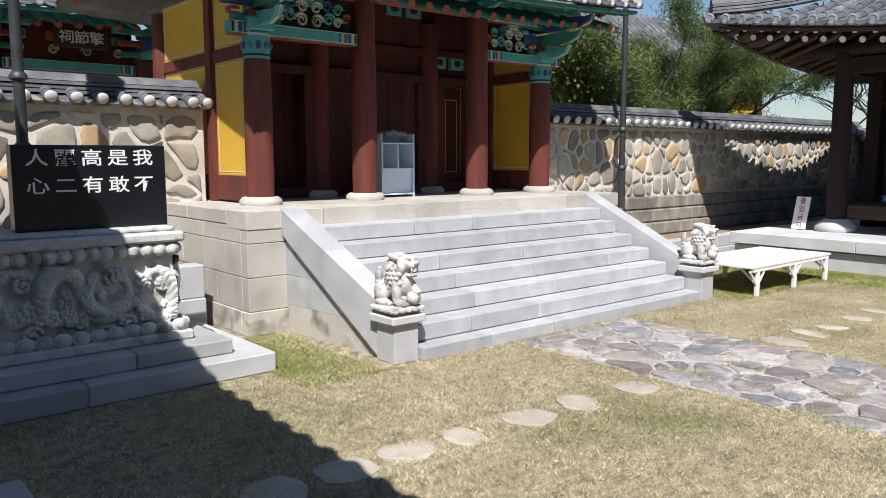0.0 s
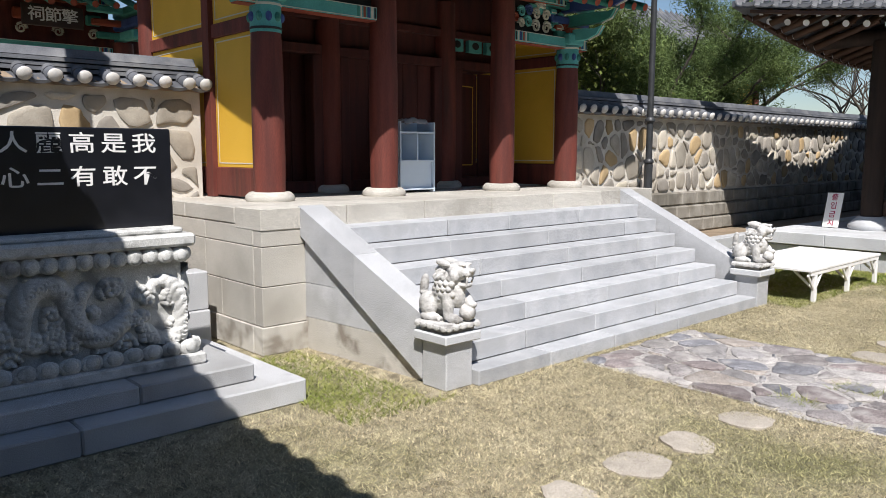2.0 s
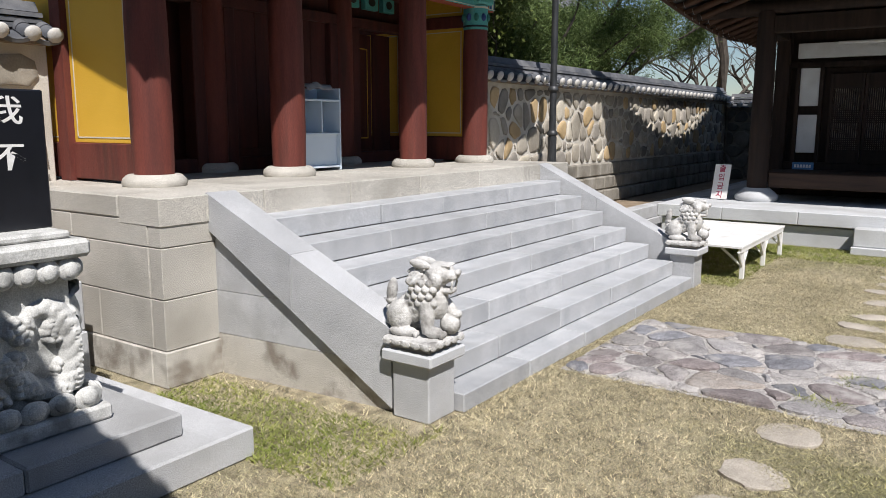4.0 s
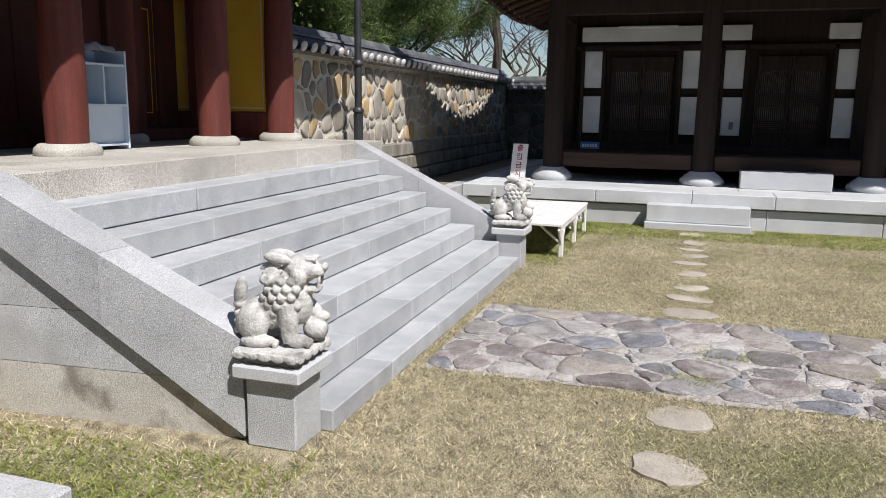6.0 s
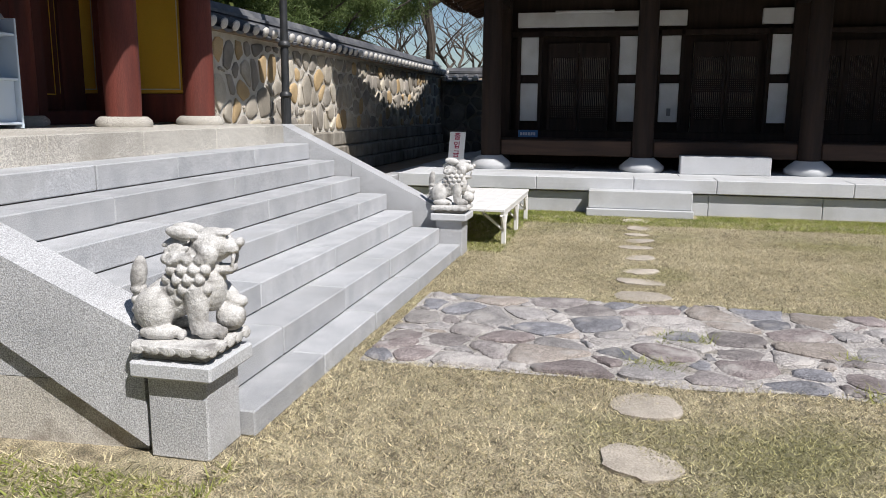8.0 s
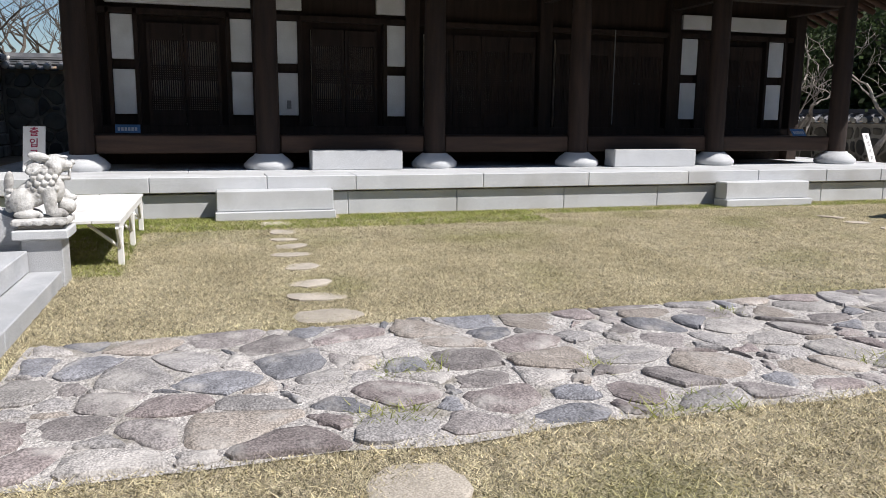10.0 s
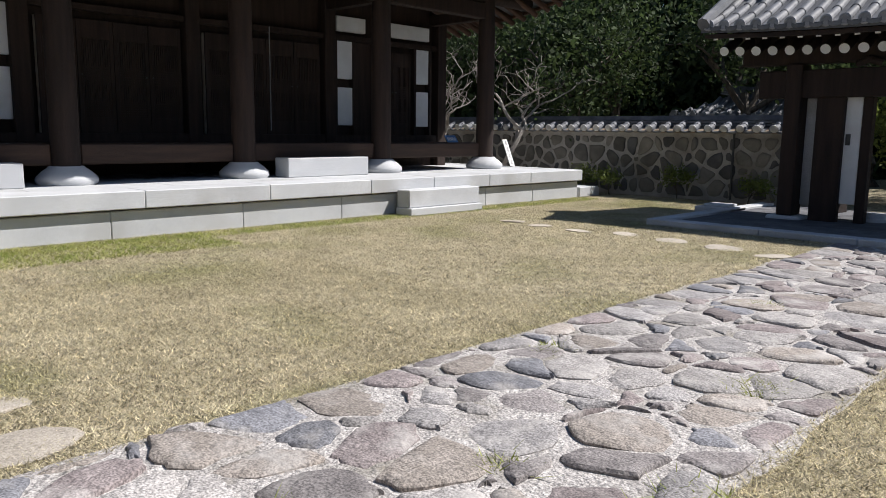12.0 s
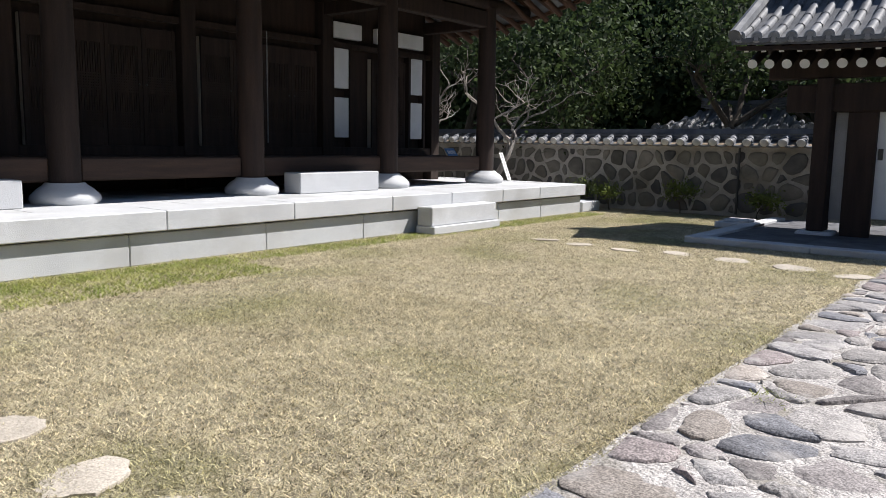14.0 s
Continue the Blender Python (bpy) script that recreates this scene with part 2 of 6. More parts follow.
class Shape:
    """Collects vertices and faces of one mesh."""
    def __init__(self):
        self.v, self.f = [], []

    def add(self, verts, faces, m=None):
        k = len(self.v)
        self.v += [tuple(m @ Vector(p)) for p in verts] if m is not None else [tuple(p) for p in verts]
        self.f += [tuple(i + k for i in f) for f in faces]
        return self

    def box(self, x0, x1, y0, y1, z0, z1, c=0.008, m=None):
        """A box with chamfered edges."""
        c = min(c, 0.45 * min(x1 - x0, y1 - y0, z1 - z0))
        lo, hi = (x0, y0, z0), (x1, y1, z1)
        if c <= 0:
            v = [[(lo, hi)[(i >> a) & 1][a] for a in range(3)] for i in range(8)]
            return self.add(v, [(0, 2, 3, 1), (4, 5, 7, 6), (0, 1, 5, 4), (2, 6, 7, 3), (0, 4, 6, 2), (1, 3, 7, 5)], m)
        v, idx = [], {}
        for s in range(8):
            for a in range(3):
                p = []
                for b in range(3):
                    up = (s >> b) & 1
                    e = hi[b] if up else lo[b]
                    p.append(e if b == a else e + (-c if up else c))
                idx[s, a] = len(v)
                v.append(p)
        f = []
        for a in range(3):
            b, d = (a + 1) % 3, (a + 2) % 3
            for up in (0, 1):
                q = [idx[(up << a) | (i << b) | (j << d), a] for i, j in ((0, 0), (1, 0), (1, 1), (0, 1))]
                f.append(q if up else q[::-1])
            for i in (0, 1):
                for j in (0, 1):
                    s0, s1 = (i << b) | (j << d), (i << b) | (j << d) | (1 << a)
                    q = [idx[s0, b], idx[s1, b], idx[s1, d], idx[s0, d]]
                    f.append(q if i != j else q[::-1])
        for s in range(8):
            q = [idx[s, 0], idx[s, 1], idx[s, 2]]
            f.append(q if bin(s).count("1") % 2 else q[::-1])
        return self.add(v, f, m)

    def lathe(self, profile, n=20, m=None, at=(0, 0, 0), closed=True):
        """Turns (radius, z) pairs about z."""
        v, f = [], []
        for r, z in profile:
            for i in range(n):
                a = 2 * math.pi * i / n
                v.append((at[0] + r * math.cos(a), at[1] + r * math.sin(a), at[2] + z))
        for k in range(len(profile) - 1):
            for i in range(n):
                j = (i + 1) % n
                f.append((k * n + i, k * n + j, (k + 1) * n + j, (k + 1) * n + i))
        if closed:
            f.append(tuple(range(n))[::-1])
            f.append(tuple(range((len(profile) - 1) * n, len(profile) * n)))
        return self.add(v, f, m)

    def tube(self, pts, radii, n=6, caps=True):
        """A round tube along a line of points."""
        v, f = [], []
        pts = [Vector(p) for p in pts]
        for k, p in enumerate(pts):
            d = (pts[min(k + 1, len(pts) - 1)] - pts[max(k - 1, 0)]).normalized()
            a = d.orthogonal().normalized() if abs(d.z) > 0.95 else d.cross(Vector((0, 0, 1))).normalized()
            b = d.cross(a)
            r = radii[k] if hasattr(radii, "__len__") else radii
            for i in range(n):
                t = 2 * math.pi * i / n
                v.append(p + a * (r * math.cos(t)) + b * (r * math.sin(t)))
        for k in range(len(pts) - 1):
            for i in range(n):
                j = (i + 1) % n
                f.append((k * n + i, (k + 1) * n + i, (k + 1) * n + j, k * n + j))
        if caps:
            f.append(tuple(range(n)))
            f.append(tuple(range((len(pts) - 1) * n, len(pts) * n))[::-1])
        return self.add(v, f)

    def ball(self, c, r, n=10, k=7, m=None):
        """An ellipsoid."""
        r = r if hasattr(r, "__len__") else (r, r, r)
        v, f = [], []
        for a in range(1, k):
            t = math.pi * a / k
            for i in range(n):
                p = 2 * math.pi * i / n
                v.append((c[0] + r[0] * math.sin(t) * math.cos(p), c[1] + r[1] * math.sin(t) * math.sin(p), c[2] + r[2] * math.cos(t)))
        v += [(c[0], c[1], c[2] + r[2]), (c[0], c[1], c[2] - r[2])]
        for a in range(k - 2):
            for i in range(n):
                j = (i + 1) % n
                f.append((a * n + i, (a + 1) * n + i, (a + 1) * n + j, a * n + j))
        t, b = len(v) - 2, len(v) - 1
        for i in range(n):
            j = (i + 1) % n
            f.append((t, i, j))
            f.append((b, (k - 2) * n + j, (k - 2) * n + i))
        return self.add(v, f, m)

    def prism(self, outline, h0, h1, axis="z", m=None):
        """An outline pushed along an axis. Outline in the other two axes, in order."""
        def at(p, h):
            return (p[0], p[1], h) if axis == "z" else (p[0], h, p[1]) if axis == "y" else (h, p[0], p[1])
        n = len(outline)
        v = [at(p, h0) for p in outline] + [at(p, h1) for p in outline]
        f = [tuple(range(n))[::-1], tuple(range(n, 2 * n))] + [(i, (i + 1) % n, (i + 1) % n + n, i + n) for i in range(n)]
        return self.add(v, f, m)


def mesh_of(name, shape, mat, smooth=False, origin=(0, 0, 0)):
    me = bpy.data.meshes.new(name)
    o = origin
    me.from_pydata([(p[0] - o[0], p[1] - o[1], p[2] - o[2]) for p in shape.v], [], shape.f)
    bm = bmesh.new()
    bm.from_mesh(me)
    bmesh.ops.recalc_face_normals(bm, faces=bm.faces)
    bm.to_mesh(me)
    bm.free()
    if smooth:
        me.polygons.foreach_set("use_smooth", [True] * len(me.polygons))
        me.set_sharp_from_angle(angle=radians(40))
    me.materials.append(mat)
    return me


def thing(name, at, label, category, group="", kind=""):
    """An empty at a thing's base, which holds its parts."""
    ob = new(name)
    ob.location = at
    ob.empty_display_size = 0.2
    ORIGIN[ob] = Vector(at)
    return tagged(ob, label, category, group, kind)


def part(name, shape, mat, parent, label="", smooth=False, kind=""):
    """One mesh under a thing or part; the shape is given in the world's metres."""
    o = ORIGIN[parent]
    ob = new(name, mesh_of(name, shape, mat, smooth, o))
    ob.parent = parent
    ORIGIN[ob] = o
    return tagged(ob, label, kind=kind)


def solo(name, shape, mat, label, category, at=None, group="", kind="", smooth=False):
    """A thing of one mesh."""
    if at is None:
        a = np.array(shape.v)
        at = (float(a[:, 0].mean()), float(a[:, 1].mean()), float(a[:, 2].min()))
    ob = new(name, mesh_of(name, shape, mat, smooth, at))
    ob.location = at
    ORIGIN[ob] = Vector(at)
    return tagged(ob, label, category, group, kind)


def piece(name, mesh, parent, m):
    """A further object on a shared mesh, at the pose m in the world."""
    ob = new(name, mesh)
    ob.parent = parent
    ob.matrix_basis = Matrix.Translation(-ORIGIN[parent]) @ m
    return ob


def lettering(text, size, mat, parent, m, name="lettering", depth=0.004, wide=1.0, bold=0.0):
    """Raised letters as a mesh, centred on the pose m (x along the line, z out of the face)."""
    cu = bpy.data.curves.new(name, "FONT")
    cu.body, cu.size, cu.extrude, cu.align_x, cu.align_y = text, size, depth, "CENTER", "CENTER"
    cu.resolution_u, cu.offset = 3, bold
    tmp = new(name, cu)
    me = bpy.data.meshes.new_from_object(tmp.evaluated_get(bpy.context.evaluated_depsgraph_get()))
    bpy.data.objects.remove(tmp)
    me.materials.clear()
    me.materials.append(mat)
    me.transform(Matrix.Diagonal((wide, 1, 1, 1)))
    return piece(name, me, parent, m)


def cells(x0, x1, y0, y1, size, seed, aspect=1.0, spread=0.45):
    """Uneven stone outlines that pack a rectangle: weighted cells, shrunk and rounded."""
    rng = random.Random(seed)
    nx, ny = max(2, round((x1 - x0) / (size * aspect))), max(2, round((y1 - y0) / size))
    dx, dy = (x1 - x0) / nx, (y1 - y0) / ny
    pts = []
    for j in range(ny):
        for i in range(nx):
            px = x0 + (i + 0.5 + (0.25 if j % 2 else -0.25) + rng.uniform(-0.33, 0.33)) * dx
            py = y0 + (j + 0.5 + rng.uniform(-0.33, 0.33)) * dy
            pts.append((px / aspect, py, rng.uniform(-spread, spread) * size * size))
    out = []
    for i, (px, py, w) in enumerate(pts):
        poly = [(x0 / aspect, y0), (x1 / aspect, y0), (x1 / aspect, y1), (x0 / aspect, y1)]
        for j, (qx, qy, u) in enumerate(pts):
            ex, ey = qx - px, qy - py
            d2 = ex * ex + ey * ey
            if i == j or d2 > 9 * size * size or not poly:
                continue
            lim = (d2 + w - u) / 2
            res = []
            for k in range(len(poly)):
                a, b = poly[k - 1], poly[k]
                da = (a[0] - px) * ex + (a[1] - py) * ey - lim
                db = (b[0] - px) * ex + (b[1] - py) * ey - lim
                if da <= 0:
                    res.append(a)
                if (da < 0) != (db < 0):
                    t = da / (da - db)
                    res.append((a[0] + t * (b[0] - a[0]), a[1] + t * (b[1] - a[1])))
            poly = res
        if len(poly) >= 3:
            area = 0.5 * abs(sum(poly[k - 1][0] * poly[k][1] - poly[k][0] * poly[k - 1][1] for k in range(len(poly))))
            if area > 0.12 * size * size:
                out.append([(p[0] * aspect, p[1]) for p in poly])
    return out


def pebble(poly, gap, height, seed, cuts=2, dome=0.55, n=14, rough=0.012):
    """A rounded stone on an outline: rings (offset, height) with a slightly uneven domed top, in the outline's plane."""
    rng = random.Random(seed)
    c = Vector((sum(p[0] for p in poly) / len(poly), sum(p[1] for p in poly) / len(poly)))
    pts = [Vector(p) for p in poly]
    for _ in range(cuts):
        pts = [q for k in range(len(pts)) for q in (pts[k - 1].lerp(pts[k], 0.25), pts[k - 1].lerp(pts[k], 0.75))]
    if len(pts) > n:
        pts = [pts[int(k * len(pts) / n)] for k in range(n)]
    v, f = [], []
    k = len(pts)
    wob = [rng.uniform(-rough, rough) for _ in pts]
    tx, ty = rng.uniform(-0.06, 0.06), rng.uniform(-0.06, 0.06)
    for off, h in ((0.0, -0.03), (0.0, height * dome), (0.012, height * 0.85), (0.05, height)):
        for i, p in enumerate(pts):
            d = p - c
            r = d.length
            q = c + d * max(0.1, (r - gap - off + wob[i]) / max(r, 1e-6))
            e = q - c
            v.append((q.x, q.y, h + (e.x * tx + e.y * ty if h > 0 else 0)))
    v.append((c.x, c.y, height * 1.04))
    for a in range(3):
        for i in range(k):
            j = (i + 1) % k
            f.append((a * k + i, a * k + j, (a + 1) * k + j, (a + 1) * k + i))
    for i in range(k):
        f.append((3 * k + i, 3 * k + (i + 1) % k, 4 * k))
    s = Shape()
    s.add(v, f)
    return s


def blocks(x0, x1, lengths, seed):
    """Breaks a run into stones of about the given length: pairs of ends."""
    rng = random.Random(seed)
    out, x = [], x0
    while x < x1 - 0.01:
        e = x + lengths * rng.uniform(0.75, 1.3)
        if x1 - e < lengths * 0.45:
            e = x1
        out.append((x, e))
        x = e
    return out

# ---- ground ----
TOP, HALL = 1.32, 0.53
s = Shape()
s.add([(-900, -900, 0), (900, -900, 0), (900, 900, 0), (-900, 900, 0)], [(0, 1, 2, 3)])
ground = solo("ground", s, LAWN, "short dry straw-coloured lawn with greener patches", "ground", at=(0, 0, 0), kind="structure")

# gate platform, stairs and wings
STAIR_X0, STAIR_X1 = 4.04, 8.76
platform = thing("gate_platform", (6.4, 7.3, 0), "buff granite block platform under the painted gate", "platform", kind="structure")
s = Shape()
s.box(3.43, 9.3, 7.32, 12.4, 0, TOP - 0.14)
part("core", s, SOIL, platform)
for row, (z0, z1) in enumerate(((0, 0.26), (0.26, 0.62), (0.62, 0.98), (0.98, TOP - 0.16))):
    inset = -0.02 if row == 0 else 0
    for x0, x1 in blocks(3.37 + inset, 3.9, 0.6, 3 + row) + blocks(8.9, 9.55, 0.7, 9 + row):
        s = Shape().box(x0 + 0.004, x1 - 0.004, 7.2 + inset, 7.34, z0 + 0.003, z1 - 0.003, 0.005)
        part("block", s, GRANITE_WARM if row else STAINED, platform)
    for y0, y1 in blocks(7.34, 12.0, 0.75, 20 + row):
        s = Shape().box(3.37 + inset, 3.49, y0 + 0.004, y1 - 0.004, z0 + 0.003, z1 - 0.003, 0.005)
        part("block", s, GRANITE_WARM if row else STAINED, platform)
for x0, x1 in blocks(3.364, 9.55, 0.85, 5):
    s = Shape().box(x0 + 0.003, x1 - 0.003, 7.19, 7.66, 1.125, TOP, 0.006)
    part("kerb_stone", s, GRANITE_WARM, platform)
for y0, y1 in blocks(7.66, 12.4, 0.9, 6):
    s = Shape().box(3.364, 3.7, y0 + 0.003, y1 - 0.003, TOP - 0.16, TOP, 0.012)
    part("kerb_stone", s, GRANITE_WARM, platform)
for x0, x1 in blocks(3.7, 9.6, 0.95, 8):
    for y0, y1 in blocks(7.66, 12.4, 1.1, 9):
        s = Shape().box(x0 + 0.003, x1 - 0.003, y0 + 0.003, y1 - 0.003, TOP - 0.15, TOP - 0.004, 0.008)
        part("paving_slab", s, GRANITE_WARM, platform)

stairs = thing("stone_stairs", (6.4, 6.2, 0), "wide light grey granite stairs with seven long treads", "stairs", kind="structure")
for i in range(7):
    y, z = 5.27 if i == 0 else 5.2 + 0.283 * i, 0.125 + 0.1685 * i
    for x0, x1 in blocks(STAIR_X0 + (0.125 if i == 0 else 0), STAIR_X1 + (0.12 if i == 0 else 0), 1.15, 31 + i):
        s = Shape().box(x0 + 0.005, x1 - 0.005, y + random.uniform(-0.007, 0.007), y + (0.24 if i == 0 else 0.31), 0 if i == 0 else z - 0.1615, z, 0.007)
        part("step_stone", s, STEPGRANITE, stairs)
s = Shape().prism([(5.55, 0.0), (7.2, 0.0), (7.2, 1.1)], STAIR_X0, STAIR_X1, "x")
part("core", s, SOIL, stairs)


def wing(outer, inner, end):
    """A cheek wall: sloping cope stones over recessed courses. outer, inner: x at the top and at the foot."""
    x_mid = (outer[0] + inner[0]) / 2
    w = thing("stair_wing_wall", (x_mid, 6.3, 0), "sloping granite cheek wall beside the stairs", "wing wall", "stair cheek walls", "structure")
    def over(y):
        return 1.335 - 0.497 * (7.22 - y)
    def under(y):
        return max(0, 1.075 - 0.66 * (7.22 - y))
    def side(pair, y):
        return pair[0] + (pair[1] - pair[0]) * (7.22 - y) / 1.6
    def slab(outline, inset=0.0):
        s = Shape()
        d = inset if inner[0] > outer[0] else -inset
        n = len(outline)
        s.add([(side(outer, y) + d, y, z) for y, z in outline] + [(side(inner, y), y, z) for y, z in outline],
              [tuple(range(n)), tuple(range(n, 2 * n))[::-1]] + [(i, i + n, (i + 1) % n + n, (i + 1) % n) for i in range(n)])
        return s
    for ya, yb in ((end, 6.45), (6.454, 7.215)):
        part("cope_stone", slab([(ya, under(ya)), (yb, under(yb)), (yb, over(yb)), (ya, over(ya))]), GRANITE, w)
    for z0, z1 in ((0.0, 0.3), (0.304, 0.62), (0.624, 1.0)):
        def back(z):
            return min(7.19, 7.22 - (1.075 - z) / 0.66)
        part("cheek_stone", slab([(max(end + 0.03, back(z0)), z0), (7.2, z0), (7.2, z1), (back(z1), z1)], 0.05), GRANITE if z0 > 0.01 else STAINED, w)
    return w


wing((3.77, 3.90), (STAIR_X0 - 0.003, 4.15), 5.645)
wing((9.03, 9.12), (STAIR_X1 + 0.003, 8.86), 5.53)

# raised beds beside the platform, behind low retaining courses
def retaining(x0, x1, y, z, seed):
    r = thing("retaining_wall", ((x0 + x1) / 2, y, 0), "low course of granite blocks holding back a raised bed", "retaining wall", kind="structure")
    for k, (z0, z1) in enumerate(((0, z * 0.5), (z * 0.5, z))):
        for a, b in blocks(x0, x1, 1.0, seed + k):
            part("block", Shape().box(a + 0.003, b - 0.003, y - (0.03 if k == 0 else 0), y + 0.25, z0 + 0.002, z1 - 0.002, 0.01), GRANITE, r)
    part("bed", Shape().box(x0 + 0.01, x1 - 0.01, y + 0.2, 9.5 if x0 < 0 else 8.5, 0.01, z - 0.03, 0), SOIL, r, "bare brown soil bed")
    return r


retaining(-9.0, 3.18, 7.85, 0.72, 70)
retaining(9.62, 21.35, 7.35, 0.42, 75)

# hall platform with its two steps
hall_base = thing("hall_platform", (14.6, -0.5, 0), "long pale granite platform under the dark wooden hall", "platform", kind="structure")
HY0, HY1, HX = -8.05, 7.06, 12.66
part("core", Shape().box(HX + 0.15, 20.6, HY0 + 0.1, HY1 - 0.1, 0, HALL - 0.12, 0), SOIL, hall_base)
for k, (z0, z1) in enumerate(((0.0, 0.31), (0.33, HALL))):
    for y0, y1 in blocks(HY0 + (0.06 if k == 0 else 0), HY1 - (0.06 if k == 0 else 0), 1.45, 41 + k):
        x = HX + (0.07 if k == 0 else 0)
        part("block", Shape().box(x, x + (0.3 if k == 0 else 0.55), y0 + 0.002, y1 - 0.002, z0, z1, 0.01), GRANITE_PALE, hall_base)
for side in (HY0, HY1 - 0.3):
    for k, (z0, z1) in enumerate(((0.0, 0.31), (0.33, HALL))):
        for x0, x1 in blocks(HX + 0.56, 20.6, 1.4, 47 + k):
            part("block", Shape().box(x0, x1 - 0.004, side, side + 0.3, z0, z1, 0.01), GRANITE_PALE, hall_base)
for y0, y1 in blocks(HY0 + 0.31, HY1 - 0.31, 1.3, 51):
    part("paving_slab", Shape().box(HX + 0.553, 20.3, y0 + 0.002, y1 - 0.002, HALL - 0.13, HALL - 0.003, 0.006), GRANITE_PALE, hall_base)


def front_step(x0, x1, y0, y1, name):
    st = thing("stone_step", ((x0 + x1) / 2, (y0 + y1) / 2, 0), "two-course pale granite step before the hall platform", "step", "hall steps")
    d = 1 if x1 > x0 else -1
    lo, hi = min(x0, x1), max(x0, x1)
    part("foot_course", Shape().box(lo, hi, y0, y1, 0, 0.11, 0.01), GRANITE_PALE, st)
    part("tread_block", Shape().box(lo + (0.06 if d > 0 else 0), hi - (0 if d > 0 else 0.06), y0 + 0.02, y1 - 0.02, 0.112, 0.37, 0.012), GRANITE_PALE, st)
    return st


front_step(12.33, HX - 0.004, 2.65, 4.14, "a")
front_step(12.33, HX - 0.004, -4.8, -3.24, "b")
low_step = thing("stone_step", (13.0, -8.4, 0), "low pale granite block at the end of the hall platform", "step")
part("tread_block", Shape().box(12.72, 13.9, -8.75, HY0 - 0.01, 0, 0.19, 0.012), GRANITE_PALE, low_step)
# platform of the hall opposite, along which the walk begins
west = thing("west_platform", (-3, -0.5, 0), "granite platform of the hall across the court", "platform", kind="structure")
part("core", Shape().box(-8, 0.0, HY0, 4.9, 0, HALL - 0.003, 0.01), GRANITE_PALE, west)
front_step(0.62, 0.004, 2.3, 3.85, "c")

# ---- tiled roofs ----
def roof_slope(parent, a, b, inward, run, rise, lift, step=0.3, r=0.075, hips=(False, False), end_mat=TILE_ENDG, bow=0.0):
    """Rows of round cover tiles over pan tiles on one curved slope. a, b: the eave's ends."""
    a, b, inward = Vector(a), Vector(b), Vector(inward)
    length = (b - a).length
    along = (b - a) / length
    def top(u):
        d0, d1 = u * length, (1 - u) * length
        lim = run
        if hips[0]:
            lim = min(lim, d0)
        if hips[1]:
            lim = min(lim, d1)
        return max(0.02, lim / run)
    def at(u, v):
        z = lift * (2 * u - 1) ** 2 * (1 - v) ** 2 + rise * (0.72 * v + 0.28 * v * v)
        return a + along * (u * length) + inward * (run * v + bow * (1 - (2 * u - 1) ** 2) * (1 - v)) + Vector((0, 0, z))
    n = round(length / step)
    m = 10
    s = Shape()
    for i in range(n + 1):
        u = i / n
        for d in (0.0, -0.09):
            for k in range(m + 1):
                p = at(u, top(u) * k / m)
                s.v.append((p.x, p.y, p.z + d))
    w = 2 * (m + 1)
    for i in range(n):
        for k in range(m):
            q = (i * w + k, (i + 1) * w + k, (i + 1) * w + k + 1, i * w + k + 1)
            s.f.append(q)
            s.f.append(tuple(x + m + 1 for x in q[::-1]))
        s.f.append((i * w, i * w + m + 1, (i + 1) * w + m + 1, (i + 1) * w))
    part("pan_tiles", s, TILE, parent)
    ends = Shape().lathe([(r * 1.12, -0.015), (r * 1.18, -0.005), (r * 1.18, 0.012), (r * 0.8, 0.02), (r * 0.7, 0.012)], 16)
    end_mesh = mesh_of("tile_end", ends, end_mat, True)
    lip = Shape()
    for k in range(7):
        t = math.pi * (0.15 + 0.7 * k / 6)
        for z in (0.0, -0.05):
            lip.v.append((math.cos(t) * step * 0.42, 0.01, step * 0.16 - math.sin(t) * step * 0.24 + z))
    lip.f = [(2 * k, 2 * k + 1, 2 * k + 3, 2 * k + 2) for k in range(6)]
    lip.v += [(p[0], -0.02, p[2]) for p in lip.v]
    lip.f += [tuple(i + 14 for i in f[::-1]) for f in lip.f] + [(2 * k + 1, 2 * k + 15, 2 * k + 17, 2 * k + 3) for k in range(6)]
    lip_mesh = mesh_of("pan_tile_lip", lip, TILE)
    face = math.degrees(math.atan2(-inward.y, -inward.x)) + 90
    for i in range(n):
        u = (i + 0.5) / n
        t = top(u)
        rows = max(2, round(t * run / 0.34))
        s = Shape()
        prev = None
        nn = Vector((0, 0, 1))
        ring = 6
        for k in range(rows):
            for e, rr in ((k / rows, r * 1.05), ((k + 1) / rows + 0.01, r * 0.9)):
                p = at(u, t * e)
                for j in range(ring + 1):
                    ang = math.pi * j / ring
                    s.v.append(tuple(p + along * (rr * math.cos(ang)) + nn * (rr * math.sin(ang) * 1.05 + 0.005)))
            base = k * 2 * (ring + 1)
            for j in range(ring):
                s.f.append((base + j, base + ring + 1 + j, base + ring + 2 + j, base + j + 1))
        part("tile_row", s, TILE, parent, smooth=True)
        p = at(u, 0) - inward * 0.005
        piece("tile_end", end_mesh, parent, Matrix.Translation(p + Vector((0, 0, r * 0.15))) @ pose(0, 0, 0, 90, 0, face))
        if i:
            p = at(i / n, 0) - inward * 0.01
            piece("pan_tile_lip", lip_mesh, parent, Matrix.Translation(p) @ pose(0, 0, 0, 0, 0, face))
    return at


